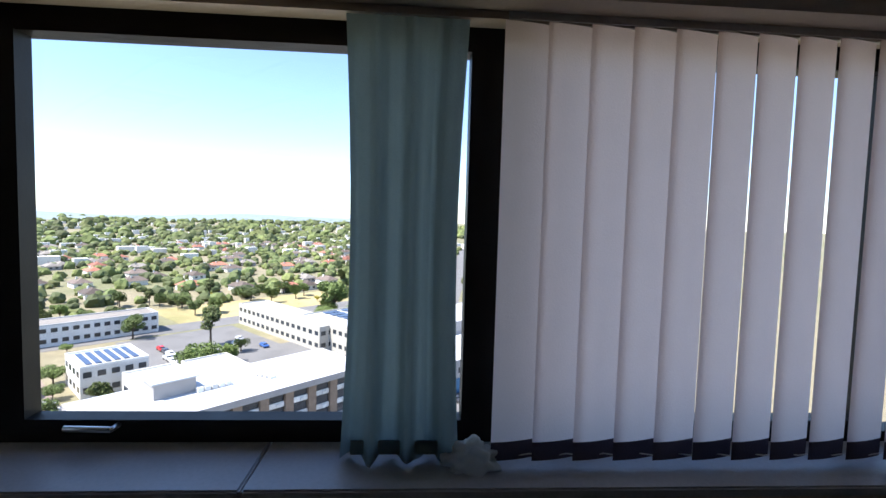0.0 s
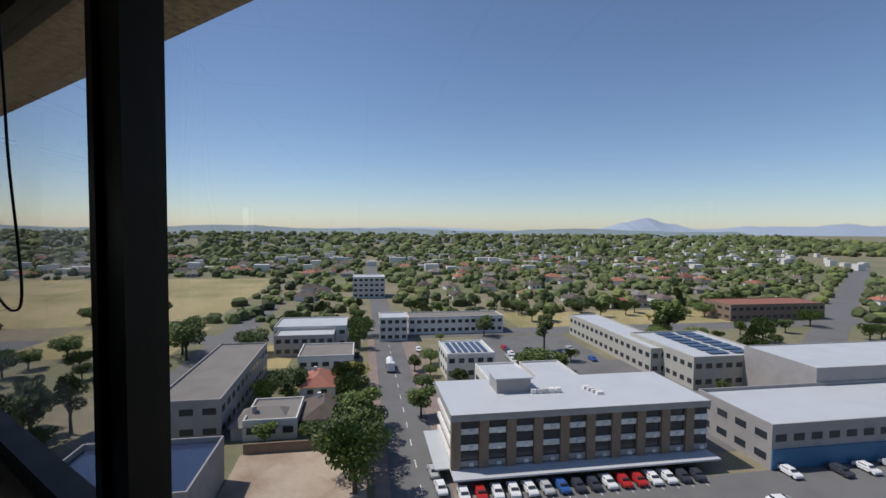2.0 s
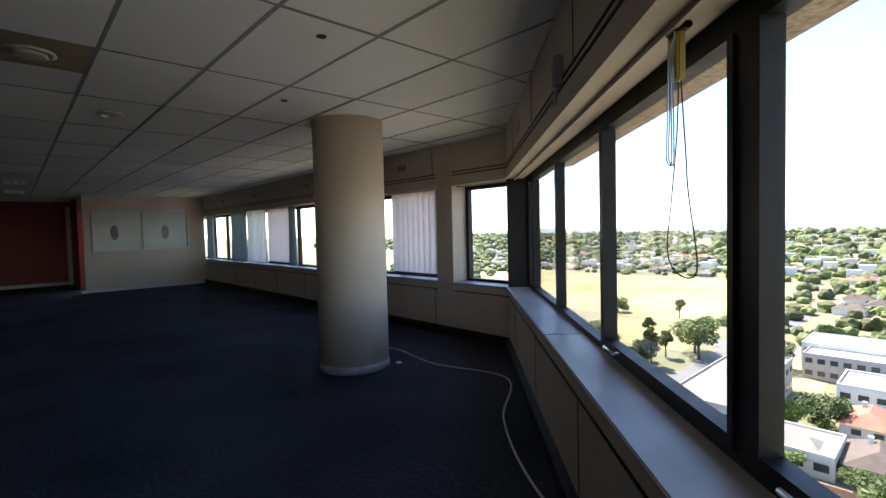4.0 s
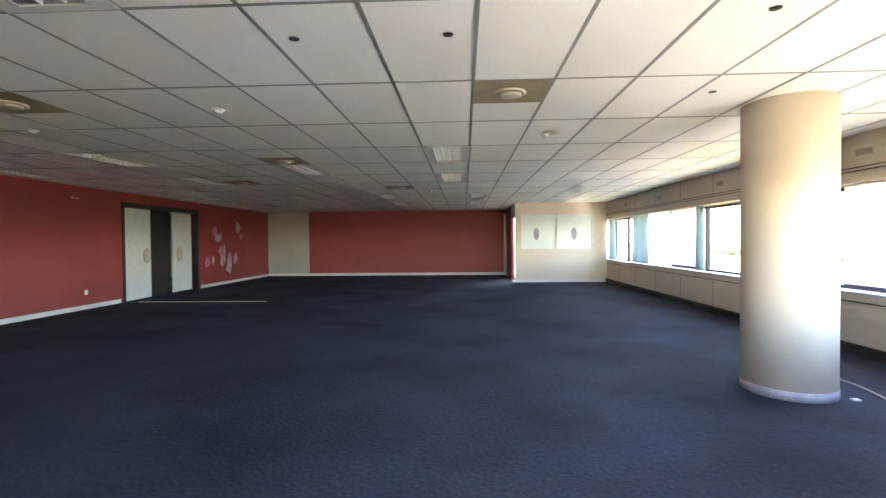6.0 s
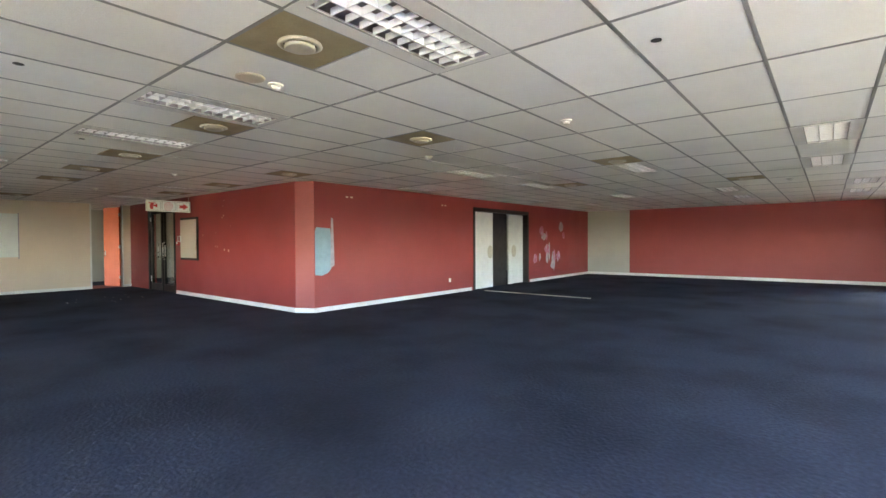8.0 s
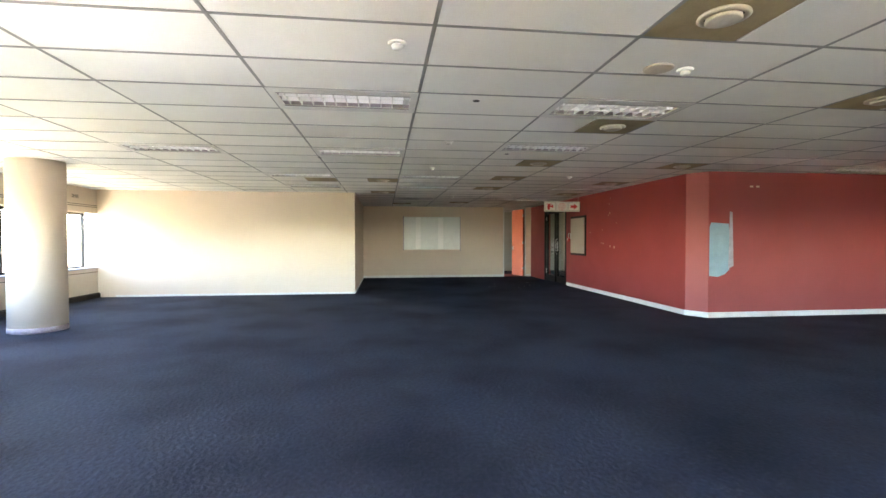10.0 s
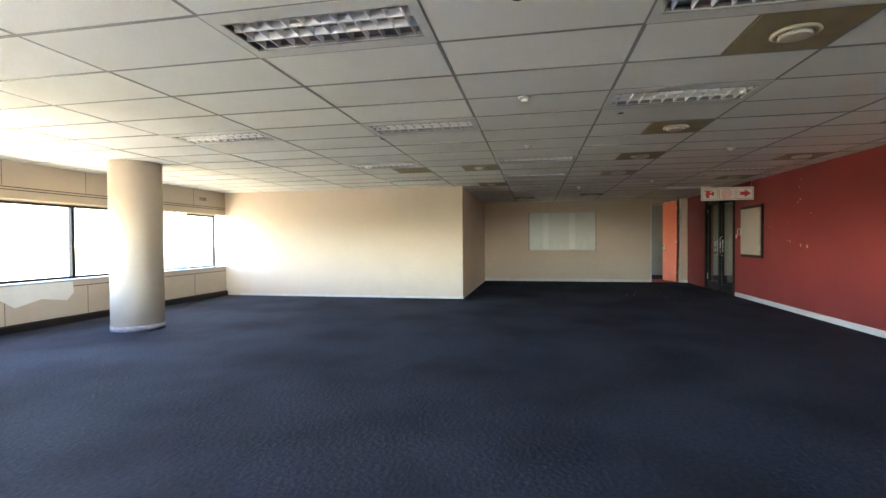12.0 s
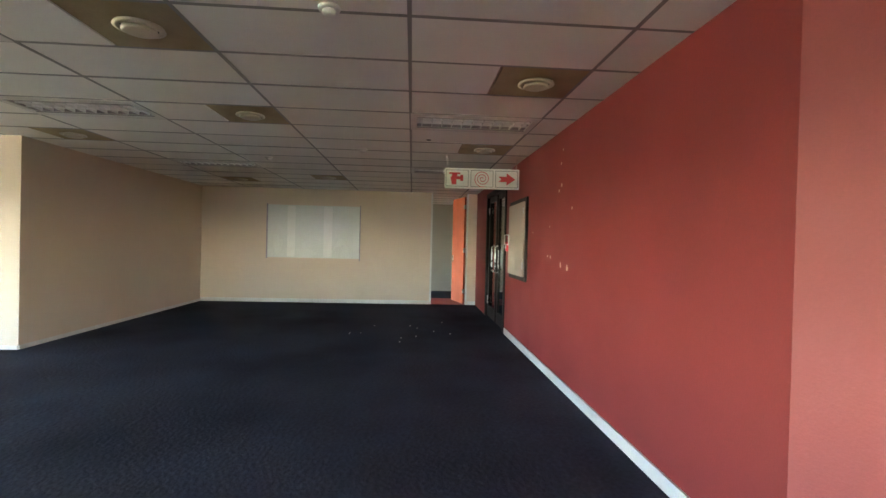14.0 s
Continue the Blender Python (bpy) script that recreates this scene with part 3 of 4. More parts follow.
# ---- columns ----
col = thing("round_column", "thick round cream column with grey base band", "column", pose(2.76, 4.80, 0), "round columns")
part("shaft", lathe([(.36, .07), (.36, H + .1)], 64), M_column, col, smooth=False)
part("base_band", lathe([(.366, 0), (.366, .075), (.358, .08)], 64), M_filler, col, "grey base band")
for o in col.children:
    for p in o.data.polygons:
        p.use_smooth = abs(p.normal.z) < .5
copy_thing(col, pose(-8.25, -5.08, 0))

# ---- window walls: s runs along the wall, o outward, z up ----


def wall_frame(x, y, deg):
    """Local x along the wall, local -y outward, origin on the inner face."""
    return pose(x, y, 0, 0, 0, deg)


def window_wall(tag, m, length, marks, thick, cover):
    structure("wall_" + tag, boxes([(0, length, -.34, 0, 0, SILL - .03)]), M_beige, "beige panelled parapet wall under the windows", "wall", m)
    structure("wall_" + tag + "_bulkhead", boxes([(0, length, -.34, 0, HEAD, H + .1)]), M_beige, "beige bulkhead band over the windows", "wall", m)
    n = max(1, round(length / 2.6))
    sl = thing("window_sill_" + tag, "grey painted window sill in lengths", "window sill", m, kind="structure")
    for k in range(n):
        part("sill_board", box(length * k / n + .002, length * (k + 1) / n - .002, -.27, .02, SILL - .03, SILL, .006), M_sill, sl)
    # shadow lines of the panelling, built as thin near-black strips
    structure("trim_" + tag, boxes([(0, length, 0, .006, z, z + .012) for z in (SILL - .12, HEAD + .10, HEAD + .14)]), M_frame, "thin dark strips drawn as shadow lines along the panels", "trim", m)
    k = 1.3
    seams = []
    while k < length:
        seams.append((k, k + .006, 0, .003, .12, SILL - .13))
        seams.append((k, k + .006, 0, .003, HEAD + .16, H - .01))
        k += 1.31
    structure("seams_" + tag, boxes(seams), M_frame, "vertical joints between the panels", "trim", m)
    structure("trunking_" + tag, boxes([(0, length, .0, .05, .0, .10), (0, length, .0, .03, .10, .115)]), M_frame, "dark cable trunking along the floor", "trunking", m)
    structure("pelmet_" + tag, boxes([(0, length, -.20, .012, HEAD - .03, HEAD), (0, length, -.10, -.085, HEAD - .05, HEAD - .03)]), M_beige, "pale blind track under the bulkhead", "trim", m)
    for i, (a, b) in enumerate(zip(marks, marks[1:])):
        w = thing("window_%s_%d" % (tag, i + 1), "bronze aluminium office window overlooking the town", "window", m, kind="structure")
        fa = .045 if a in thick else .03
        fb = .045 if b in thick else .03
        part("window_frame", boxes([(a, a + fa, -.32, -.245, SILL, HEAD), (b - fb, b, -.32, -.245, SILL, HEAD), (a + fa, b - fb, -.32, -.245, SILL, SILL + .035),
                                    (a + fa, b - fb, -.32, -.245, HEAD - .085, HEAD)]), M_frame, w)
        p = part("pane", box(a + fa, b - fb, -.29, -.284, SILL + .035, HEAD - .085), M_glass, w)
        p.visible_shadow = False
        if a in thick or b in thick:
            part("sash_frame", boxes([(a + fa, a + fa + .03, -.30, -.235, SILL + .035, HEAD - .085), (b - fb - .03, b - fb, -.30, -.235, SILL + .035, HEAD - .085), (a + fa + .03, b - fb - .03, -.30, -.235, SILL + .035, SILL + .075)]), M_frame, w)
            part("handle", tube([(b - fb - .30, -.235, SILL + .06), (b - fb - .30, -.20, SILL + .06), (b - fb - .17, -.195, SILL + .065)], .009), M_chrome, w, "steel window catch", True)
        if (tag, i) in cover:
            cover[(tag, i)](m, a, b)


def blind(m, a, b, o=-.10):
    th = thing("vertical_blind", "closed vertical blind of pale pinkish fabric strips", "blind", m, "vertical blinds")
    part("head_rail", box(a, b, o - .02, o + .02, HEAD - .05, HEAD - .03), M_white, th)
    n = int((b - a) / .112)
    for k in range(n):
        s = a + (k + .5) * (b - a) / n
        bm = bmesh.new()
        h, c = .068, .014
        cols = [(s + h * t, o + c * t + .006 * math.cos(t * 1.57)) for t in (-1, -.5, 0, .5, 1)]
        lo, hi = SILL + .02, HEAD - .05
        grid = [[bm.verts.new((x, y, z)) for x, y in cols] for z in (lo, lo + .055, hi)]
        for r in range(2):
            for q in range(4):
                bm.faces.new((grid[r][q], grid[r][q + 1], grid[r + 1][q + 1], grid[r + 1][q]))
        sl = part("slat", bm, M_blind, th, smooth=True)
        sl.data.materials.append(M_hem)
        for f in sl.data.polygons:
            f.material_index = 1 if f.center.z < lo + .055 else 0
    bm = tube([(a, o, SILL + .035)] + [(a + (b - a) * k / 24, o, SILL + .035 - .008 * (k % 2)) for k in range(1, 25)], .002, 5)
    part("bead_chain", bm, M_white, th)
    return th


def drape(m, a, b, material, label, folds=5, depth=.045, o=-.06, z0=None, z1=None):
    z0 = SILL + .02 if z0 is None else z0
    z1 = HEAD + .03 if z1 is None else z1
    bm = bmesh.new()
    n = folds * 10
    r = random.Random(int(a * 100))
    ph = [r.uniform(-.4, .4) for _ in range(folds + 2)]
    rows = []
    for j in range(9):
        z = z0 + (z1 - z0) * j / 8
        row = []
        for k in range(n + 1):
            t = k / n
            w = math.sin(t * folds * math.tau + ph[int(t * folds)] * .6) + .35 * math.sin(t * folds * 2.3 * math.tau + 1)
            pinch = 1 - .12 * math.sin(j / 8 * math.pi)
            row.append(bm.verts.new((a + (b - a) * (.5 + (t - .5) * pinch), o + depth * w * (1.1 - .5 * j / 8), z + .006 * math.sin(t * 31) * (j == 0))))
        rows.append(row)
    for u, v in zip(rows, rows[1:]):
        for k in range(n):
            bm.faces.new((u[k], u[k + 1], v[k + 1], v[k]))
    th = thing("curtain", label, "curtain", m, "window curtains")
    cl = part("cloth", bm, material, th, smooth=True)
    part("hem", box(a + .03, b - .03, o - .004, o + .004, z0 + .01, z0 + .05), material, th)
    part("curtain_rail", tube([(a - .05, o, z1 + .005), (b + .05, o, z1 + .005)], .008, 8), M_white, th)
    return th


LC = math.hypot(EX - SX, EY - SY)
SC = (SX + SY) * .7071           # distance coordinate of the south-west end


def cs(s):
    """From the canted wall's own coordinate to metres from its south-west end."""
    return s - SC


cm = [LC - .02] + [cs(v) for v in (5.65, 4.38, 3.10, 1.76, .30)]
v = .30 - 1.32
while cs(v) > .4:
    cm.append(cs(v))
    v -= 1.32
cm = sorted(cm + [.02])
NW = len(cm) - 2
thick_c = {cs(1.76), cs(.30)}
SHEER = "sheer white curtain over a bright window"
COVER = {("canted", NW - 5): lambda m, a, b: blind(m, a, b - .005), ("canted", NW - 6): lambda m, a, b: blind(m, a, b)}
for k in range(2, NW - 7):
    COVER[("canted", k)] = lambda m, a, b: drape(m, a, b, M_sheer, SHEER, 8)
COVER[("south", 1)] = lambda m, a, b: drape(m, a, b, M_sheer, "sheer white curtain half drawn", 6)
MC = wall_frame(SX, SY, 45)
window_wall("canted", MC, LC, cm, thick_c, COVER)
drape(MC, cs(.395), cs(.735), M_curtain, "pale teal curtain gathered beside the window frame", 3, .035, -.12, SILL + .015, HEAD - .02)
# east wall runs from the north partition down to the canted wall
ME = wall_frame(EX, EY, 90)
em = [y - EY for y in (EY + .05, 4.97, 5.33, 6.43, 7.5, 8.75, 10.05, 11.22, 12.45, 13.6, 14.55, NPY - .05, 17.2, NY - .3)]
TEAL = "pale teal curtain drawn across the window"
COVER[("east", 2)] = lambda m, a, b: blind(m, a, b)
COVER[("east", 5)] = lambda m, a, b: drape(m, b - .3, b, M_curtain, "pale teal curtain gathered at the side", 3)
COVER[("east", 6)] = lambda m, a, b: blind(m, a, b)
COVER[("east", 7)] = lambda m, a, b: drape(m, a, b, M_sheer, "faded pale curtain drawn across the window", 7)
COVER[("east", 8)] = lambda m, a, b: drape(m, a, b, M_curtain, TEAL, 7)
COVER[("east", 10)] = lambda m, a, b: drape(m, b - .6, b, M_curtain, "pale teal curtain gathered at the side", 4)
window_wall("east", ME, NY - EY, em, set(), COVER)
MS = wall_frame(PX - .2, SY, 0)
sm = [.25, 1.45, 2.7, 3.95, 5.15, 6.35]
window_wall("south", MS, SX - PX + .2, sm, set(), COVER)
# closing corner pieces between the window walls
structure("wall_post_east", prism([(EX, EY), (EX + .34, EY + .02), (EX + .34, EY - .12), (EX + .24, EY - .24)], 0, H), M_frame, "dark corner post", "wall")
structure("wall_post_south", prism([(SX, SY), (SX + .24, SY - .24), (SX + .12, SY - .34), (SX, SY - .34)], 0, H), M_frame, "dark corner post", "wall")
structure("roof_overhang", prism([(EX + .3, EY - .2), (EX + .85, EY - .35), (EX + .85, NY), (EX + .3, NY)], HEAD + .14, HEAD + .69), M_aggregate, "pebble-dashed concrete overhang", "overhang")
structure("roof_overhang_canted", prism([(EX + .3, EY - .2), (SX + .2, SY - .3), (SX + .35, SY - .85), (EX + .85, EY - .35)], HEAD + .14, HEAD + .69), M_aggregate, "pebble-dashed concrete overhang", "overhang")
structure("roof_overhang_south", prism([(SX + .2, SY - .3), (SX + .35, SY - .85), (-24, SY - .85), (-24, SY - .3)], HEAD + .14, HEAD + .69), M_aggregate, "pebble-dashed concrete overhang", "overhang")
structure("pier_east", box(EX - .01, EX + .30, 4.99, 5.31, 0, H), M_beige, "beige pier between two windows", "wall")

# air grilles on the bulkheads


def grille():
    th = thing("air_grille", "small louvred air grille in the bulkhead panel", "air vent", group="bulkhead grilles")
    part("frame", boxes([(-.13, .13, 0, .012, 0, .012), (-.13, .13, 0, .012, .09, .102), (-.13, -.118, 0, .012, .012, .09), (.118, .13, 0, .012, .012, .09)]), M_beige, th)
    part("backing", box(-.118, .118, .0, .003, .012, .09), M_frame, th)
    for k in range(5):
        part("slat", box(-.118, .118, .003, .009, .018 + k * .015, .024 + k * .015), M_beige, th)
    return th


g0 = grille()
g0.matrix_world = ME @ pose(6.05 - EY, 0, 2.28)
for mm, s in ((ME, 5.0), (ME, 7.6), (ME, 9.9), (MC, LC - 1.2), (MC, LC - 3.9), (MC, 5.6), (MC, 4.0), (MC, 2.4), (MS, 1.0), (MS, 5.6), (MS, 3.2)):
    copy_thing(g0, mm @ pose(s, 0, 2.28))

# blind remains near the camera: yellow bracket with hanging cords
br = thing("blind_bracket", "broken yellow blind bracket hanging with bead chains", "blind bracket", MC @ pose(cs(1.87), -.12, 0))
part("bracket", box(-.016, .016, -.012, .012, HEAD - .19, HEAD - .03, .005), M_yellow, br)
part("top_clip", box(-.04, .04, -.02, .03, HEAD - .05, HEAD - .03, .004), M_frame, br)
part("frayed_end", tube([(-.012, .02, HEAD - .05), (-.035, .03, HEAD - .075), (-.02, .035, HEAD - .1)], .003, 6), M_white, br)


def cord(pts, steps=14):
    pts = [Vector(p) for p in pts]
    out = []
    for a, b, c, d in zip([pts[0]] + pts, pts, pts[1:], pts[2:] + [pts[-1]]):
        for k in range(steps):
            t = k / steps
            out.append(.5 * ((2 * b) + (c - a) * t + (2 * a - 5 * b + 4 * c - d) * t * t + (3 * b - a - 3 * c + d) * t ** 3))
    out.append(pts[-1])
    return out


part("long_cord", tube(cord([(.008, 0, HEAD - .18), (.02, 0, 1.68), (.06, 0, 1.48), (.09, .0, 1.34), (.05, .0, 1.275), (-.05, 0, 1.255), (-.10, 0, 1.30), (-.05, 0, 1.5), (-.035, 0, 1.62), (-.006, 0, HEAD - .18)]), .0022, 6), M_frame, br, "thin dark cord loop", True)
for x in (.03, .045):
    part("bead_chain", tube(cord([(x, .012, HEAD - .03), (x + .012, .012, 1.72), (x + .02, .012, 1.62), (x - .004, .012, 1.59), (x - .018, .012, 1.63), (x - .008, .012, HEAD - .05)]), .0022, 6), M_chrome, br, "", True)
# second bracket and loose conduit on the bulkhead
cl = thing("cable_clamp", "grey cable clamp fixed to the bulkhead", "clamp", MC @ pose(cs(2.9), .03, 2.12))
part("body", box(-.03, .03, -.03, .02, 0, .16, .01), M_filler, cl)
part("stub", tube([(0, 0, 0), (0, .01, -.05), (.02, .01, -.08)], .012), M_filler, cl, "", True)
# cloth lump on the sill
lump = bmesh.new()
bmesh.ops.create_icosphere(lump, subdivisions=4, radius=1)
for vv in lump.verts:
    d = noise.noise(vv.co * 2.3) * .45 + noise.noise(vv.co * 6) * .18
    vv.co = Vector((vv.co.x * .075, vv.co.y * .05, max(-.3, vv.co.z) * .055)) * (1 + d)
    vv.co.z = max(vv.co.z, -.017)
solid("crumpled_cloth", lump, M_sheer, "crumpled white cloth lying on the window sill", "cloth", MC @ pose(cs(.36), -.10, SILL + .017), smooth=True)
# cable on the floor
pts = cord([(1.75, .75, .008), (1.9, 1.5, .008), (2.2, 2.1, .008), (2.75, 2.75, .008), (3.5, 3.35, .008), (3.35, 4.2, .008), (3.45, 5.0, .008), (3.3, 5.9, .008), (3.9, 7.0, .008)])
solid("loose_cable", tube(pts, .008, 6), M_cable, "loose white cable trailing over the carpet", "cable", smooth=True)
solid("small_litter", boxes([(3.1, 3.16, 4.5, 4.55, 0, .01)]), M_cable, "small pale scrap on the carpet", "litter")
rng = random.Random(3)
for k in range(12):
    x, y = rng.uniform(-14.9, -13.2), rng.uniform(3.0, 4.9)
    solid("carpet_crumb", box(x, x + .012, y, y + .016, 0, .006), M_cable, "pale crumb on the carpet", "crumb", None, "crumbs on the carpet")
# torn patch on the south parapet
solid("peeled_panel_patch", prism([(2.1, .38), (2.5, .45), (2.9, .36), (3.1, .5), (3.15, .72), (2.0, .72), (1.98, .5)], 0, .004), M_signwhite, "peeling white patch on the parapet panel", "peeling patch",
      MS @ pose(2.2, 0, 0) @ Matrix(((1, 0, 0, 0), (0, 0, 1, .004), (0, 1, 0, 0), (0, 0, 0, 1))))

# ---- the town outside ----
G = -44.0
bm = bmesh.new()
bmesh.ops.create_grid(bm, x_segments=2, y_segments=2, size=9000, matrix=Matrix.Translation((0, 0, G)))
structure("ground", bm, M_ground, "dry grassy ground spreading to the horizon", "ground")


def strip(name, x0, x1, y0, y1, material, label, cat, h=.03):
    return structure(name, box(x0, x1, y0, y1, G - .2, G + h), material, label, cat)


strip("road_1", 20, 620, -15, -4.5, M_asphalt, "grey street running away between buildings", "road")
strip("pavement_1", 70, 190, -4.5, -1.8, M_paving, "brick pavement with parking bays", "pavement", .12)
strip("pavement_2", 70, 190, -20.5, -15, M_paving, "brick pavement with parking bays", "pavement", .12)
strip("road_2", 56, 76, -160, -15, M_asphalt, "wide street with parked cars in front of the offices", "road", .035)
strip("road_3", 190, 204, -330, 150, M_asphalt, "cross street behind the shops", "road", .04)
strip("road_4", 84, 100, -110, -66, M_asphalt, "side street at the crossing", "road", .045)
strip("road_5", 90, 150, -100, -60, M_asphalt, "asphalt car park", "road", .05)
strip("car_park", 142, 188, -84, -44, M_asphalt, "asphalt car park behind the cypress", "car park", .055)
strip("road_6", 84, 300, 46, 58, M_asphalt, "street beside the long grey building", "road", .05)
structure("road_7", prism([(110, -128), (120, -120), (520, -640), (505, -650)], G - .2, G + .06), M_asphalt, "busy main road running to the hills", "road")
strip("sandy_lot", 70, 97, -.5, 24, M_sand, "bare sandy building lot", "lot", .04)
strip("playing_field", 228, 420, 70, 330, M_field, "dry yellowing playing field", "field", .04)
strip("playing_field_2", 175, 222, 66, 120, M_field, "dry grass beside the street", "field", .05)
strip("park_lawn", 190, 240, -200, -70, M_field, "green park lawn with trees", "field", .03)
strip("lawn_small", 155, 185, 24, 45, M_field, "small lawn behind a wall", "field", .05)
for k in range(14):
    solid("road_mark", box(60 + k * 9, 63 + k * 9, -9.9, -9.7, G + .03, G + .04), M_line, "white dashed line on the street", "road marking", None, "street dashes")
for k in range(16):
    solid("parking_line", box(73, 77.5, -17 - 2.9 * k, -16.85 - 2.9 * k, G + .035, G + .045), M_line, "white parking bay line", "road marking", None, "parking bay lines")


FOOT = [(70, 106, -72, -8), (30, 50, -62, -20), (62, 100, -6, 26), (140, 190, -84, -44)]


def building(name, label, x0, x1, y0, y1, h, wall_m, roof_m, floors=2, bays_w=6, bays_s=0, parapet=.5, win_h=1.4):
    """A flat-roofed block; windows on the west (town) face and, if asked, on the two sides."""
    th = thing(name, label, "building", pose(x0, y0, G))
    FOOT.append((x0 - 2, x1 + 2, y0 - 2, y1 + 2))
    L, Wd = x1 - x0, y1 - y0
    part("wall", box(0, L, 0, Wd, 0, h), wall_m, th)
    part("roof", box(.35, L - .35, .35, Wd - .35, h, h + .06), roof_m, th)
    part("parapet", boxes([(0, L, 0, .3, h, h + parapet), (0, L, Wd - .3, Wd, h, h + parapet), (0, .3, .3, Wd - .3, h, h + parapet), (L - .3, L, .3, Wd - .3, h, h + parapet)]), wall_m, th)
    fh = h / floors
    for f in range(floors):
        z = f * fh + fh * .35
        for k in range(bays_w):
            w = Wd / bays_w
            part("window", box(-.06, .02, k * w + w * .2, (k + 1) * w - w * .2, z, z + win_h), M_window, th)
        for k in range(bays_s):
            w = L / bays_s
            for yy in (-.06, Wd - .02):
                part("window", box(k * w + w * .22, (k + 1) * w - w * .22, yy, yy + .08, z, z + win_h), M_window, th)
    return th


# large office block
ob = thing("office_building", "three-storey office block with brick piers and pale flat roof", "building", pose(80, -66, G))
part("core_wall", box(1.2, 17.5, 1, 50, 0, 11.6), M_wallgrey, ob)
part("roof", box(0, 18.5, 0, 51, 11.6, 12.5), M_rooflight, ob, "pale sheet roof")
part("fascia", boxes([(-.1, 0, 0, 51, 11.3, 12.55), (0, 18.5, -.1, 0, 11.3, 12.55), (0, 18.5, 51, 51.1, 11.3, 12.55)]), M_wallgrey, ob)
NB = 10
for k in range(NB):
    y = 51 * k / NB
    part("pier", box(.1, 1.2, y + 3.3, y + 5.0, 2.6, 11.3), M_brick, ob, "brown brick pier")
    for f in range(3):
        z = 2.9 + f * 2.9
        part("window", box(.75, 1.22, y + .1, y + 3.2, z + 1.0, z + 2.6), M_window, ob)
        part("spandrel", box(.5, 1.2, y, y + 3.3, z, z + 1.0), M_render if f else M_wallgrey, ob, "pale balcony band")
        part("air_unit", box(.2, .5, y + .9, y + 1.7, z + .1, z + .75), M_render, ob, "white air-conditioning unit")
for f in range(3):
    for k in range(4):
        part("window", box(2.5 + 3.8 * k, 5.2 + 3.8 * k, 49.95, 50.08, 3.6 + 2.9 * f, 5.2 + 2.9 * f), M_window, ob)
    part("band", box(1.2, 17.5, 50.0, 50.6, 2.6 + 2.9 * f, 3.5 + 2.9 * f), M_render, ob, "white balcony band")
part("canopy", box(-3.2, 1.2, 0, 51, 2.3, 2.6), M_rooflight, ob, "pale canopy over the pavement")
part("canopy_side", box(1, 17, 50.6, 53.6, 2.3, 2.55), M_rooflight, ob)
part("shopfront", box(1.0, 1.25, 1, 50, .1, 2.3), M_window, ob)
ph = part("plant_room", box(9.5, 15, 33, 40, 12.5, 15.3), M_wallgrey, ob, "grey plant room")
part("plant_roof", box(9.1, 15.4, 32.6, 40.4, 15.3, 15.55), M_rooflight, ob)
for k in range(5):
    part("roof_unit", box(8.2, 9.2, 27 + 1.3 * k, 28 + 1.3 * k, 12.5, 13.4), M_render, ob, "white roof air unit")
for k in range(4):
    part("vent_box", box(6 + k * 1.1, 6.8 + k * 1.1, 19 + k * .4, 20.4 + k * .4, 12.5, 13.1), M_render, ob)

building("grey_long_building", "long low grey building with flat dark roof", 104, 153, 29.5, 43, 8.5, M_wallgrey, M_roofgrey, 2, 3, 12)
dk = building("dark_shop_building", "dark flat-roofed shop with blue-grey roof", 70, 88, 24.5, 47, 7, M_wallgrey, M_solar, 1, 4, 0, 1.0, 2)
sl = building("solar_roof_building", "pale two-storey building with solar panels on the roof", 136, 152, -39, -24.5, 7.5, M_render, M_rooflight, 2, 5, 4)
for k in range(6):
    part("solar_panel", box(2, 14, 1.6 + 2.0 * k, 2.9 + 2.0 * k, 7.75, 7.85), M_solar, sl, "dark solar panel")
building("white_hall", "low white flat-roofed hall", 112, 132, -44, -32, 5.5, M_render, M_rooflight, 1, 4, 3)
building("white_shed", "white flat-roofed store behind the offices", 118, 134, -58, -46, 5.0, M_render, M_rooflight, 1, 3, 3)
building("civic_building", "cream civic building with flat roofs", 178, 196, 6, 32, 8, M_render, M_rooflight, 2, 8, 4)
building("civic_wing", "brownish civic wing with row of windows", 168, 178, 10, 30, 7, M_wallgrey, M_rooflight, 2, 7, 3)
building("white_house_block", "white three-storey block behind trees", 186, 198, -17.5, -6.5, 9, M_render, M_rooflight, 3, 4, 3)
building("school_building", "long white two-storey school", 196, 208, -60, -19, 7, M_render, M_roofgrey, 2, 14, 3)
building("hotel_building", "white four-storey building in the trees", 300, 318, -14, 6, 13, M_render, M_rooflight, 4, 6, 4)
building("flat_house", "low flat-roofed house with pale walls", 150, 166, 3, 20, 4.5, M_render, M_roofgrey, 1, 5, 3)
building("low_house", "low grey house with flat roof", 103, 116, 14, 25, 4, M_render, M_roofgrey, 1, 3, 2)
building("terracotta_school", "red roofed public building", 205, 225, -235, -180, 8, M_brick, M_rooftile, 2, 14, 4)
mall = building("shopping_centre", "long beige shopping centre with white roof and arches", 118, 150, -118, -92, 9, M_grey, M_rooflight, 2, 8, 10)
m2 = building("shopping_wing", "beige shopping wing beside the car park", 132, 190, -100, -88, 8, M_grey, M_rooflight, 2, 4, 16)
rng = random.Random(12)
for k in range(14):
    part("solar_panel", box(3 + (k % 7) * 4, 6 + (k % 7) * 4, 4 + (k // 7) * 8, 10 + (k // 7) * 8, 9.35, 9.45), M_solar, mall)
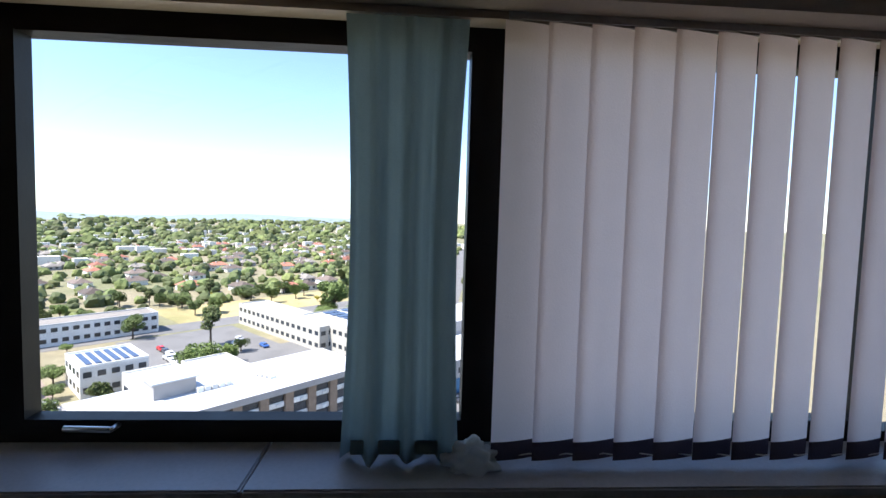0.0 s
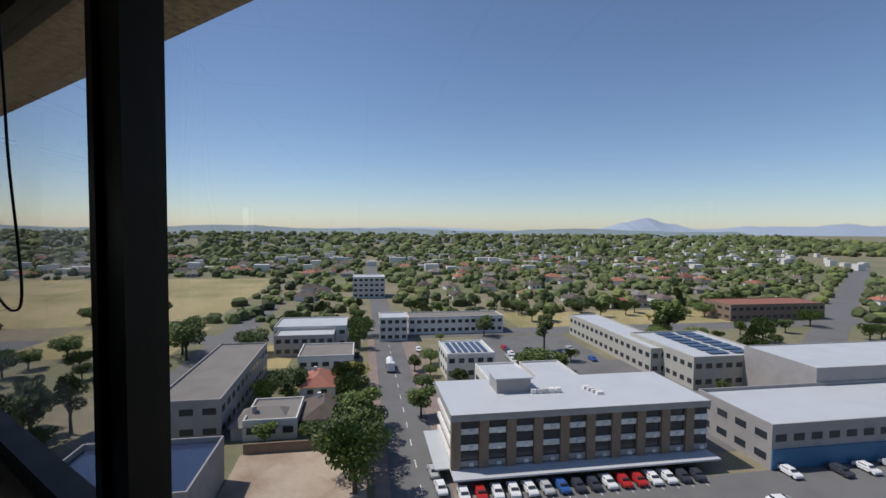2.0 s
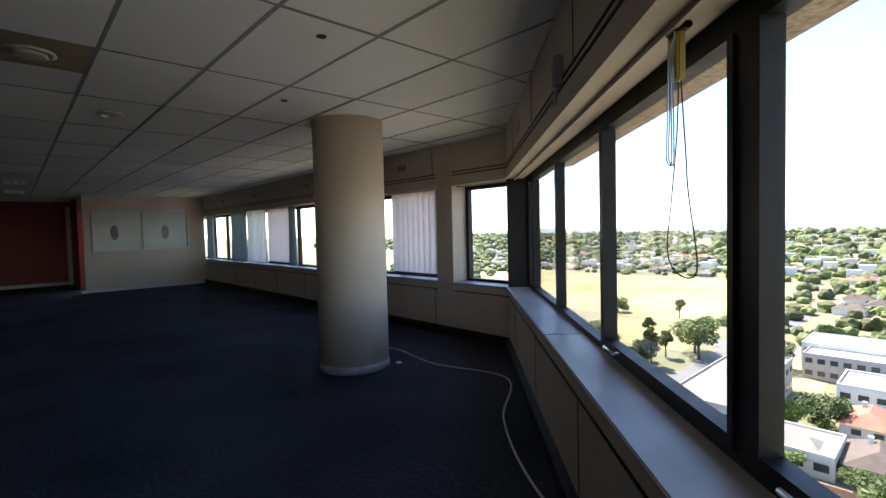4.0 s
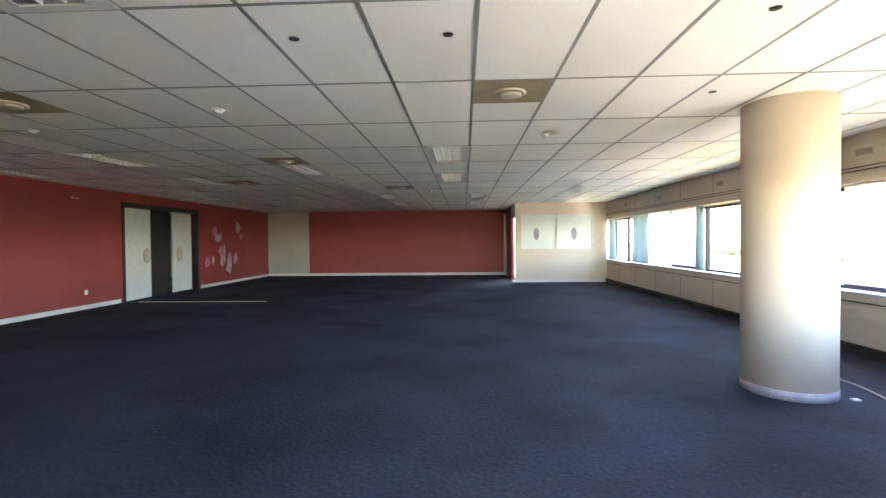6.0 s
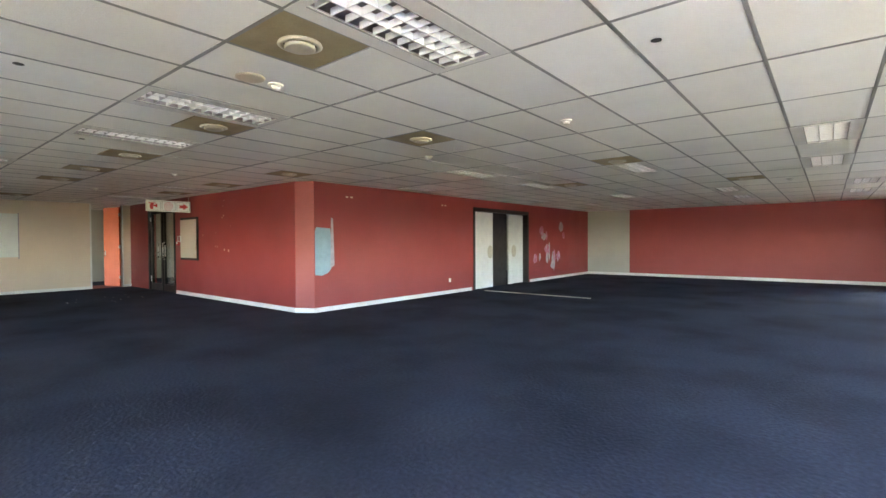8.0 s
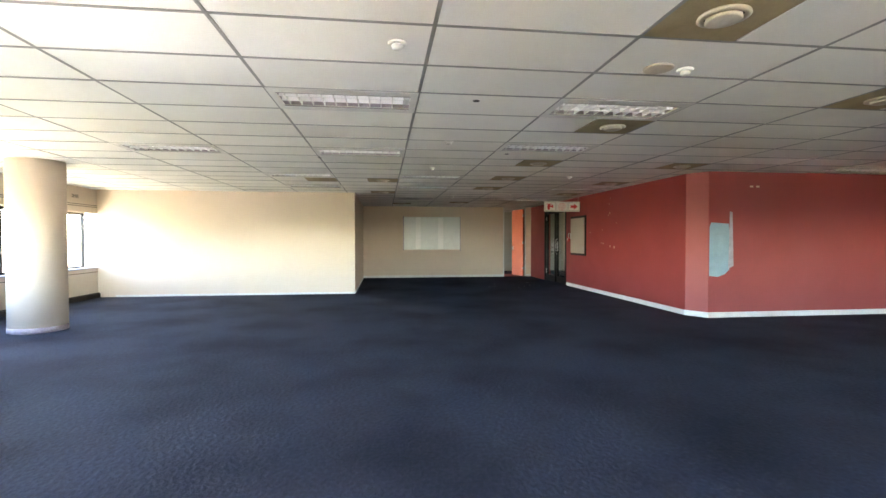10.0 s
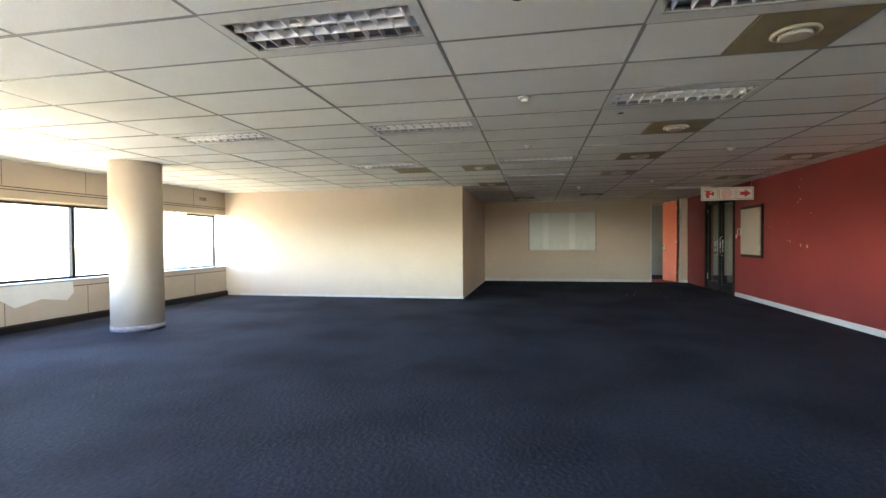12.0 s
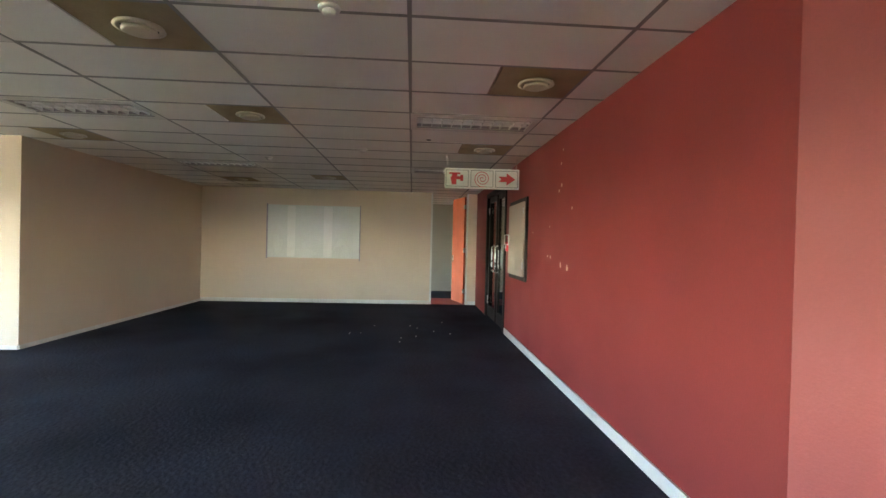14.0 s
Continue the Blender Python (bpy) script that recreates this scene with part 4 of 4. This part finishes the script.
big = building("warehouse", "large grey warehouse with pale sheet roof", 96, 118, -165, -108, 12, M_wallgrey, M_rooflight, 1, 3, 0, .3, .8)
bl = building("blue_shop_building", "blue and grey shop building with white roof", 76, 96, -140, -76, 8, M_wallgrey, M_rooflight, 2, 16, 4, .8, 1.4)
part("blue_band", box(-.3, 0, 0, 64, .2, 4.0), M_bluewall, bl, "deep blue painted lower storey")
part("sign_board", box(-.45, -.3, 20, 32, 2.2, 3.6), M_window, bl, "dark shop sign")
for k in range(4):
    part("sign_panel", box(-.42, -.3, 4 + 4 * k, 7 + 4 * k, .8, 2), (M_yellow, M_render, M_magenta, M_render)[k], bl)
bw = thing("boundary_wall", "brown boundary wall behind the sandy lot", "wall", pose(97, -.5, G))
part("wall", boxes([(0, .3, 0, 24, 0, 2.0), (-.05, .35, 0, 24, 2.0, 2.12)]), M_brick, bw)
# parapet of this building's lower roof
pr = structure("lower_roof_parapet", boxes([(30, 46, -60, -59.4, G, G + 9), (45.4, 46, -59.4, -24, G, G + 9), (30, 46, -24, -23.4, G, G + 9), (30, 45.4, -59.4, -24, G + 7.8, G + 8)]), M_render, "white parapet of a lower roof", "parapet")


def house(roof_m, wall_m, label):
    th = thing("house", label, "house", group="suburban houses")
    part("wall", box(-6, 6, -4.5, 4.5, 0, 3), wall_m, th)
    bm = bmesh.new()
    v = [bm.verts.new(p) for p in ((-6.6, -5.1, 2.9), (6.6, -5.1, 2.9), (6.6, 5.1, 2.9), (-6.6, 5.1, 2.9), (-3, 0, 5.4), (3, 0, 5.4))]
    for f in ((0, 1, 5, 4), (1, 2, 5), (2, 3, 4, 5), (3, 0, 4), (3, 2, 1, 0)):
        bm.faces.new([v[i] for i in f])
    r = part("roof", bm, roof_m, th)
    part("chimney", box(1.5, 2.3, .8, 1.6, 4, 6), wall_m, r)
    for x in (-3.5, 1.5):
        part("window", box(x, x + 1.8, -4.56, -4.45, 1, 2.2), M_window, th)
    for y in (-2.5, 1):
        part("window", box(-6.06, -5.95, y, y + 1.6, 1, 2.2), M_window, th)
    return th


def tree(name, label, leaf_m, height=9.0, spread=4.0, seed=0, n=2600):
    r = random.Random(seed)
    th = thing(name, label, "tree", group="street trees")
    bm = bmesh.new()
    add_tube(bm, [(0, 0, 0), (.1, .05, height * .25), (0, .1, height * .5)], [.35, .25, .14], 8)
    lobes = []
    for k in range(9):
        a = k * 2.4 + r.uniform(-.4, .4)
        q = r.uniform(.25, .75)
        c = Vector((math.cos(a) * spread * q, math.sin(a) * spread * q, height * r.uniform(.45, .82)))
        lobes.append((c, spread * r.uniform(.38, .6)))
        add_tube(bm, [(0, .05, height * .28), c * .55 + Vector((0, 0, height * .18)), c], [.16, .09, .03], 6)
    part("trunk", bm, M_bark, th)
    vs, fs = [], []
    for k in range(n):
        c, rad = lobes[k % 9]
        d = Vector((r.gauss(0, 1), r.gauss(0, 1), r.gauss(0, 1))).normalized() * rad * r.uniform(.55, 1.05)
        p = c + Vector((d.x, d.y, d.z * .75))
        u = Vector((r.gauss(0, 1), r.gauss(0, 1), r.gauss(0, 1))).normalized()
        w = u.orthogonal().normalized()
        s = r.uniform(.16, .38)
        i = len(vs)
        vs += [p + u * s, p + w * s * .7, p - u * s, p - w * s * .7 + Vector((0, 0, .1))]
        fs.append((i, i + 1, i + 2, i + 3))
    me = bpy.data.meshes.new("crown")
    me.from_pydata([tuple(q) for q in vs], [], fs)
    me.materials.append(leaf_m)
    cr = new("crown", me)
    cr.parent = th
    return th


protos = [tree("tree", "leafy green street tree", M_leaf, 9, 4.2, 1), tree("tree", "broad green garden tree", M_leaf, 8, 4.8, 2), tree("tree", "dark tall conifer-like tree", M_leafdark, 12, 2.8, 3),
          tree("tree", "yellow-green flowering tree beside the street", M_leafyellow, 6, 3.2, 4, 1200)]
SPOTS = [(0, 80, 1.5, 1.35), (1, 87, 2, 1.35), (0, 94, 1, 1.2), (1, 100, 0, 1.05), (0, 106, .5, 1.1), (0, 110, -13.5, .9), (1, 128, -16, .6), (2, 164, -66, 1.3), (0, 128, 4, 1.0), (3, 134, 2, 1.2),
         (1, 128, 20, 1.0), (2, 133, 17, .6), (0, 122, 24, .8), (0, 100, 20, .6), (1, 101, 11, .55), (0, 140, -62, .7), (1, 150, -70, .6), (0, 180, -128, 1.8), (1, 172, 38, 1.2), (0, 168, 58, 1.7),
         (1, 176, 62, 1.5), (2, 150, 66, 1.1), (2, 112, 62, 1.2), (2, 106, 66, 1.3), (0, 110, 70, 1.2), (0, 190, -50, 1.0), (1, 196, 0, 1.1), (0, 176, 2, 1.0), (1, 100, -118, .6), (0, 165, -160, 1.2),
         (0, 138, -130, 1.1), (1, 190, -210, 1.1), (0, 110, -95, .6), (1, 152, -22, .7), (0, 146, -16, .6), (0, 118, 3, 1.0), (1, 140, -20, .5)]
rt = random.Random(31)
while len(SPOTS) < 170:
    x, y, s = rt.uniform(98, 262), rt.uniform(-235, 135), rt.uniform(.4, 1.05)
    if any(a < x < b and c < y < d for a, b, c, d in FOOT) or -17 < y < -2.5 or 187 < x < 207 or 44 < y < 60 or abs((y + 124) + (x - 115) * 1.31) < 22 or (x < 150 and -100 < y < -58) or (x > 208 and y > 62 and rt.random() < .8):
        continue
    SPOTS.append((rt.choice((0, 0, 1, 1, 1, 2, 3) if s < .6 else (0, 1, 1, 0, 2)), x, y, s))
used = set()
for k, x, y, s in SPOTS:
    m = pose(x, y, G, 0, 0, (x * 37 + y * 11) % 360) @ Matrix.Diagonal((s, s, s, 1))
    if k in used:
        c = copy_thing(protos[k], Matrix.Identity(4))
        c.matrix_basis = m
    else:
        protos[k].matrix_world = m
        used.add(k)
# houses of the suburb
hp = [house(M_roofbrown, M_render, "white house with brown hipped roof"), house(M_rooftile, M_render, "white house with terracotta hipped roof"), house(M_roofgrey, M_wallgrey, "grey house with dark hipped roof")]
hp[0].matrix_world, hp[1].matrix_world, hp[2].matrix_world = pose(112, 9, G, 0, 0, 4), pose(133, 12, G, 0, 0, 0), pose(108, 21.5, G + .02, 0, 0, 90)
rng = random.Random(21)
count = 0
while count < 210:
    x, y = rng.uniform(208, 700), rng.uniform(-420, 420)
    if y > 40 and x < 430 or abs(y + 9.7) < 16 or x < 245 and -245 < y < -60 or abs((y + 124) + (x - 115) * 1.31) < 30 or 290 < x < 330 and -24 < y < 16 or x < 235 and -70 < y < 40:
        continue
    copy_thing(hp[count % 3 if rng.random() < .8 else 0], pose(x, y, G, 0, 0, rng.choice((0, 90, 10, 80)) + rng.uniform(-6, 6)))
    count += 1
# woods of the suburb, uncountable
ico = bmesh.new()
bmesh.ops.create_icosphere(ico, subdivisions=2, radius=1)
base_v = np.array([v.co[:] for v in ico.verts])
base_f = np.array([[v.index for v in f.verts] for f in ico.faces])
ico.free()


def woods(name, label, n, near, far, half, size, seed, clear):
    r = np.random.default_rng(seed)
    vs, fs, k = [], [], 0
    while k < n:
        x = near + (far - near) * r.random() ** 1.3
        y = (r.random() * 2 - 1) * half * (.35 + .65 * x / far)
        if clear(x, y):
            continue
        s = size * (.6 + .8 * r.random()) * (1 + x / far)
        q = base_v * (s * (.9 + .5 * r.random()), s * (.9 + .5 * r.random()), s * (.75 + .5 * r.random()))
        q = q * (1 + .45 * (r.random((len(base_v), 1)) - .5))
        vs.append(q + (x, y, G + s * .55))
        fs.append(base_f + k * len(base_v))
        k += 1
    me = bpy.data.meshes.new(name)
    me.from_pydata(np.concatenate(vs).tolist(), [], np.concatenate(fs).tolist())
    me.materials.append(M_leafdark)
    return tagged(new(name, me), label, "trees", kind="stuff")


def busy(x, y):
    return (x < 205 and -250 < y < 60) or (228 < x < 420 and 70 < y < 330 and not (y > 300)) or abs(y + 9.7) < 9 or abs((y + 124) + (x - 115) * 1.31) < 14 or (x < 240 and -240 < y < -60) or (290 < x < 330 and -24 < y < 16) or (x < 228 and 40 < y < 150) or (x < 120)


woods("suburb_trees", "green tree clumps among the houses", 3600, 130, 900, 800, 2.0, 5, busy)
woods("distant_trees", "hazy dark green tree cover of the far suburbs", 2600, 700, 2600, 2600, 5.0, 6, lambda x, y: False)
r8 = random.Random(8)
vsb = bmesh.new()
for k in range(700):
    x = r8.uniform(450, 1900)
    y = r8.uniform(-1, 1) * (300 + x * .7)
    s = r8.uniform(4, 9)
    add_box(vsb, x, x + s, y, y + s * r8.uniform(1, 2.5), G, G + r8.uniform(4, 8))
tagged(mesh_ob("distant_roofs", vsb, M_render), "pale specks of far-off houses among trees", "houses", kind="stuff")


def ridge(name, label, x, y0, y1, h, seed, material, peaks=()):
    bm = bmesh.new()
    n = 160
    top, low = [], []
    for k in range(n + 1):
        y = y0 + (y1 - y0) * k / n
        z = h * (.55 + .45 * noise.noise((k * .045, seed, 0))) + h * .1 * noise.noise((k * .3, seed, 3))
        for py, pw, pz in peaks:
            z += pz * max(0, 1 - abs(y - py) / pw)
        top.append(bm.verts.new((x, y, G + max(2, z))))
        low.append((bm.verts.new((x - 260, y, G)), bm.verts.new((x + 260, y, G))))
    for k in range(n):
        for q in (0, 1):
            bm.faces.new((low[k][q], low[k + 1][q], top[k + 1], top[k]))
    return structure(name, bm, material, label, "hills")


# ridges look hazy through their colour alone, no air is modelled
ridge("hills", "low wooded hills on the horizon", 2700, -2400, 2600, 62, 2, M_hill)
ridge("mountains", "mountains with pale blue haze mixed into their colour", 3900, -7000, 300, 60, 7, M_mount, ((-2300, 260, 45), (-2540, 200, 60), (-2620, 420, 55), (-2850, 240, 30), (-3600, 700, 55), (-4700, 1000, 90), (-5900, 900, 110)))

# vehicles


def vehicle(paint, label):
    th = thing("car", label, "car", group="parked cars")
    prof = [(-2.1, .35), (-2.15, .75), (-1.9, .95), (-1.2, 1.0), (-.6, 1.42), (1.1, 1.45), (1.85, 1.0), (2.1, .9), (2.12, .35)]
    bm = bmesh.new()
    a = [bm.verts.new((x, -.85, z)) for x, z in prof]
    b = [bm.verts.new((x, .85, z)) for x, z in prof]
    for v in a + b:
        if v.co.z > 1.2:
            v.co.y *= .8
    bm.faces.new(a)
    bm.faces.new(b[::-1])
    for i in range(len(a)):
        j = (i + 1) % len(a)
        bm.faces.new((a[i], b[i], b[j], a[j]))
    part("body", bm, paint, th)
    part("windscreen", boxes([(-1.12, -.66, -.62, .62, 1.06, 1.36), (1.15, 1.6, -.62, .62, 1.06, 1.38), (-.5, 1.0, -.77, .77, 1.05, 1.36)]), M_window, th)
    for x in (-1.35, 1.3):
        for y in (-.78, .78):
            part("wheel", tube([(x, y - .1, .32), (x, y + .1, .32)], .32, 14), M_tyre, th)
    return th


paints = [car_mat("white_car_paint", (.75, .75, .75)), car_mat("red_car_paint", (.45, .03, .03)), car_mat("dark_car_paint", (.05, .055, .07)), car_mat("silver_car_paint", (.45, .46, .47)), car_mat("blue_car_paint", (.04, .11, .32)), car_mat("yellow_car_paint", (.7, .5, .04))]
names = ["white hatchback car parked in a bay", "red hatchback car parked in a bay", "dark sedan parked in a bay", "silver car parked in a bay", "blue car parked in a bay", "yellow car parked by the shops"]
cars = [vehicle(p, n) for p, n in zip(paints, names)]
row = [(0, 76, -16.5), (1, 76, -19.4), (0, 76, -22.3), (0, 76, -25.2), (0, 76, -28.1), (3, 76, -31), (4, 76, -33.9), (2, 76, -36.8), (2, 76, -39.7), (0, 76, -42.6), (1, 76, -45.5), (1, 76, -48.4), (0, 76, -51.3), (0, 76, -54.2), (2, 76, -57.1),
       (2, 76, -60), (5, 72, -119), (0, 74, -78), (2, 73, -88), (0, 73, -94), (3, 73, -100), (1, 73, -106), (2, 73, -112), (0, 66, -68), (0, 62, -76), (0, 85, -67.5), (0, 72, 37), (0, 72, 40), (3, 72, 34), (4, 99, -72), (0, 152, -50), (3, 156, -50), (0, 160, -52), (2, 164, -52), (1, 168, -52),
       (0, 152, -60), (0, 158, -72), (3, 164, -76), (4, 150, -78), (0, 130, -19), (3, 136, -18), (0, 170, -20), (2, 165, 2), (0, 78.5, -13), (3, 84, -12.6)]
done = set()
for k, x, y in row:
    m = pose(x, y, G + .06, 0, 0, (x * 7 + y * 3) % 8 - 4 + (90 if x in (66, 130, 136) else 0))
    if k in done:
        copy_thing(cars[k], m)
    else:
        cars[k].matrix_world = m
        done.add(k)
lorry = thing("lorry", "white tanker lorry on the street", "lorry", pose(149, -8.5, G))
part("cab", box(-4, -1.8, -1.2, 1.2, .6, 3.2, .15), paints[0], lorry)
part("tank", tube([(-1.5, 0, 2.0), (4.2, 0, 2.0)], 1.2, 20), paints[0], lorry)
for x in (-3, 1, 3):
    part("wheel", tube([(x, -1.2, .5), (x, 1.2, .5)], .5, 14), M_tyre, lorry)
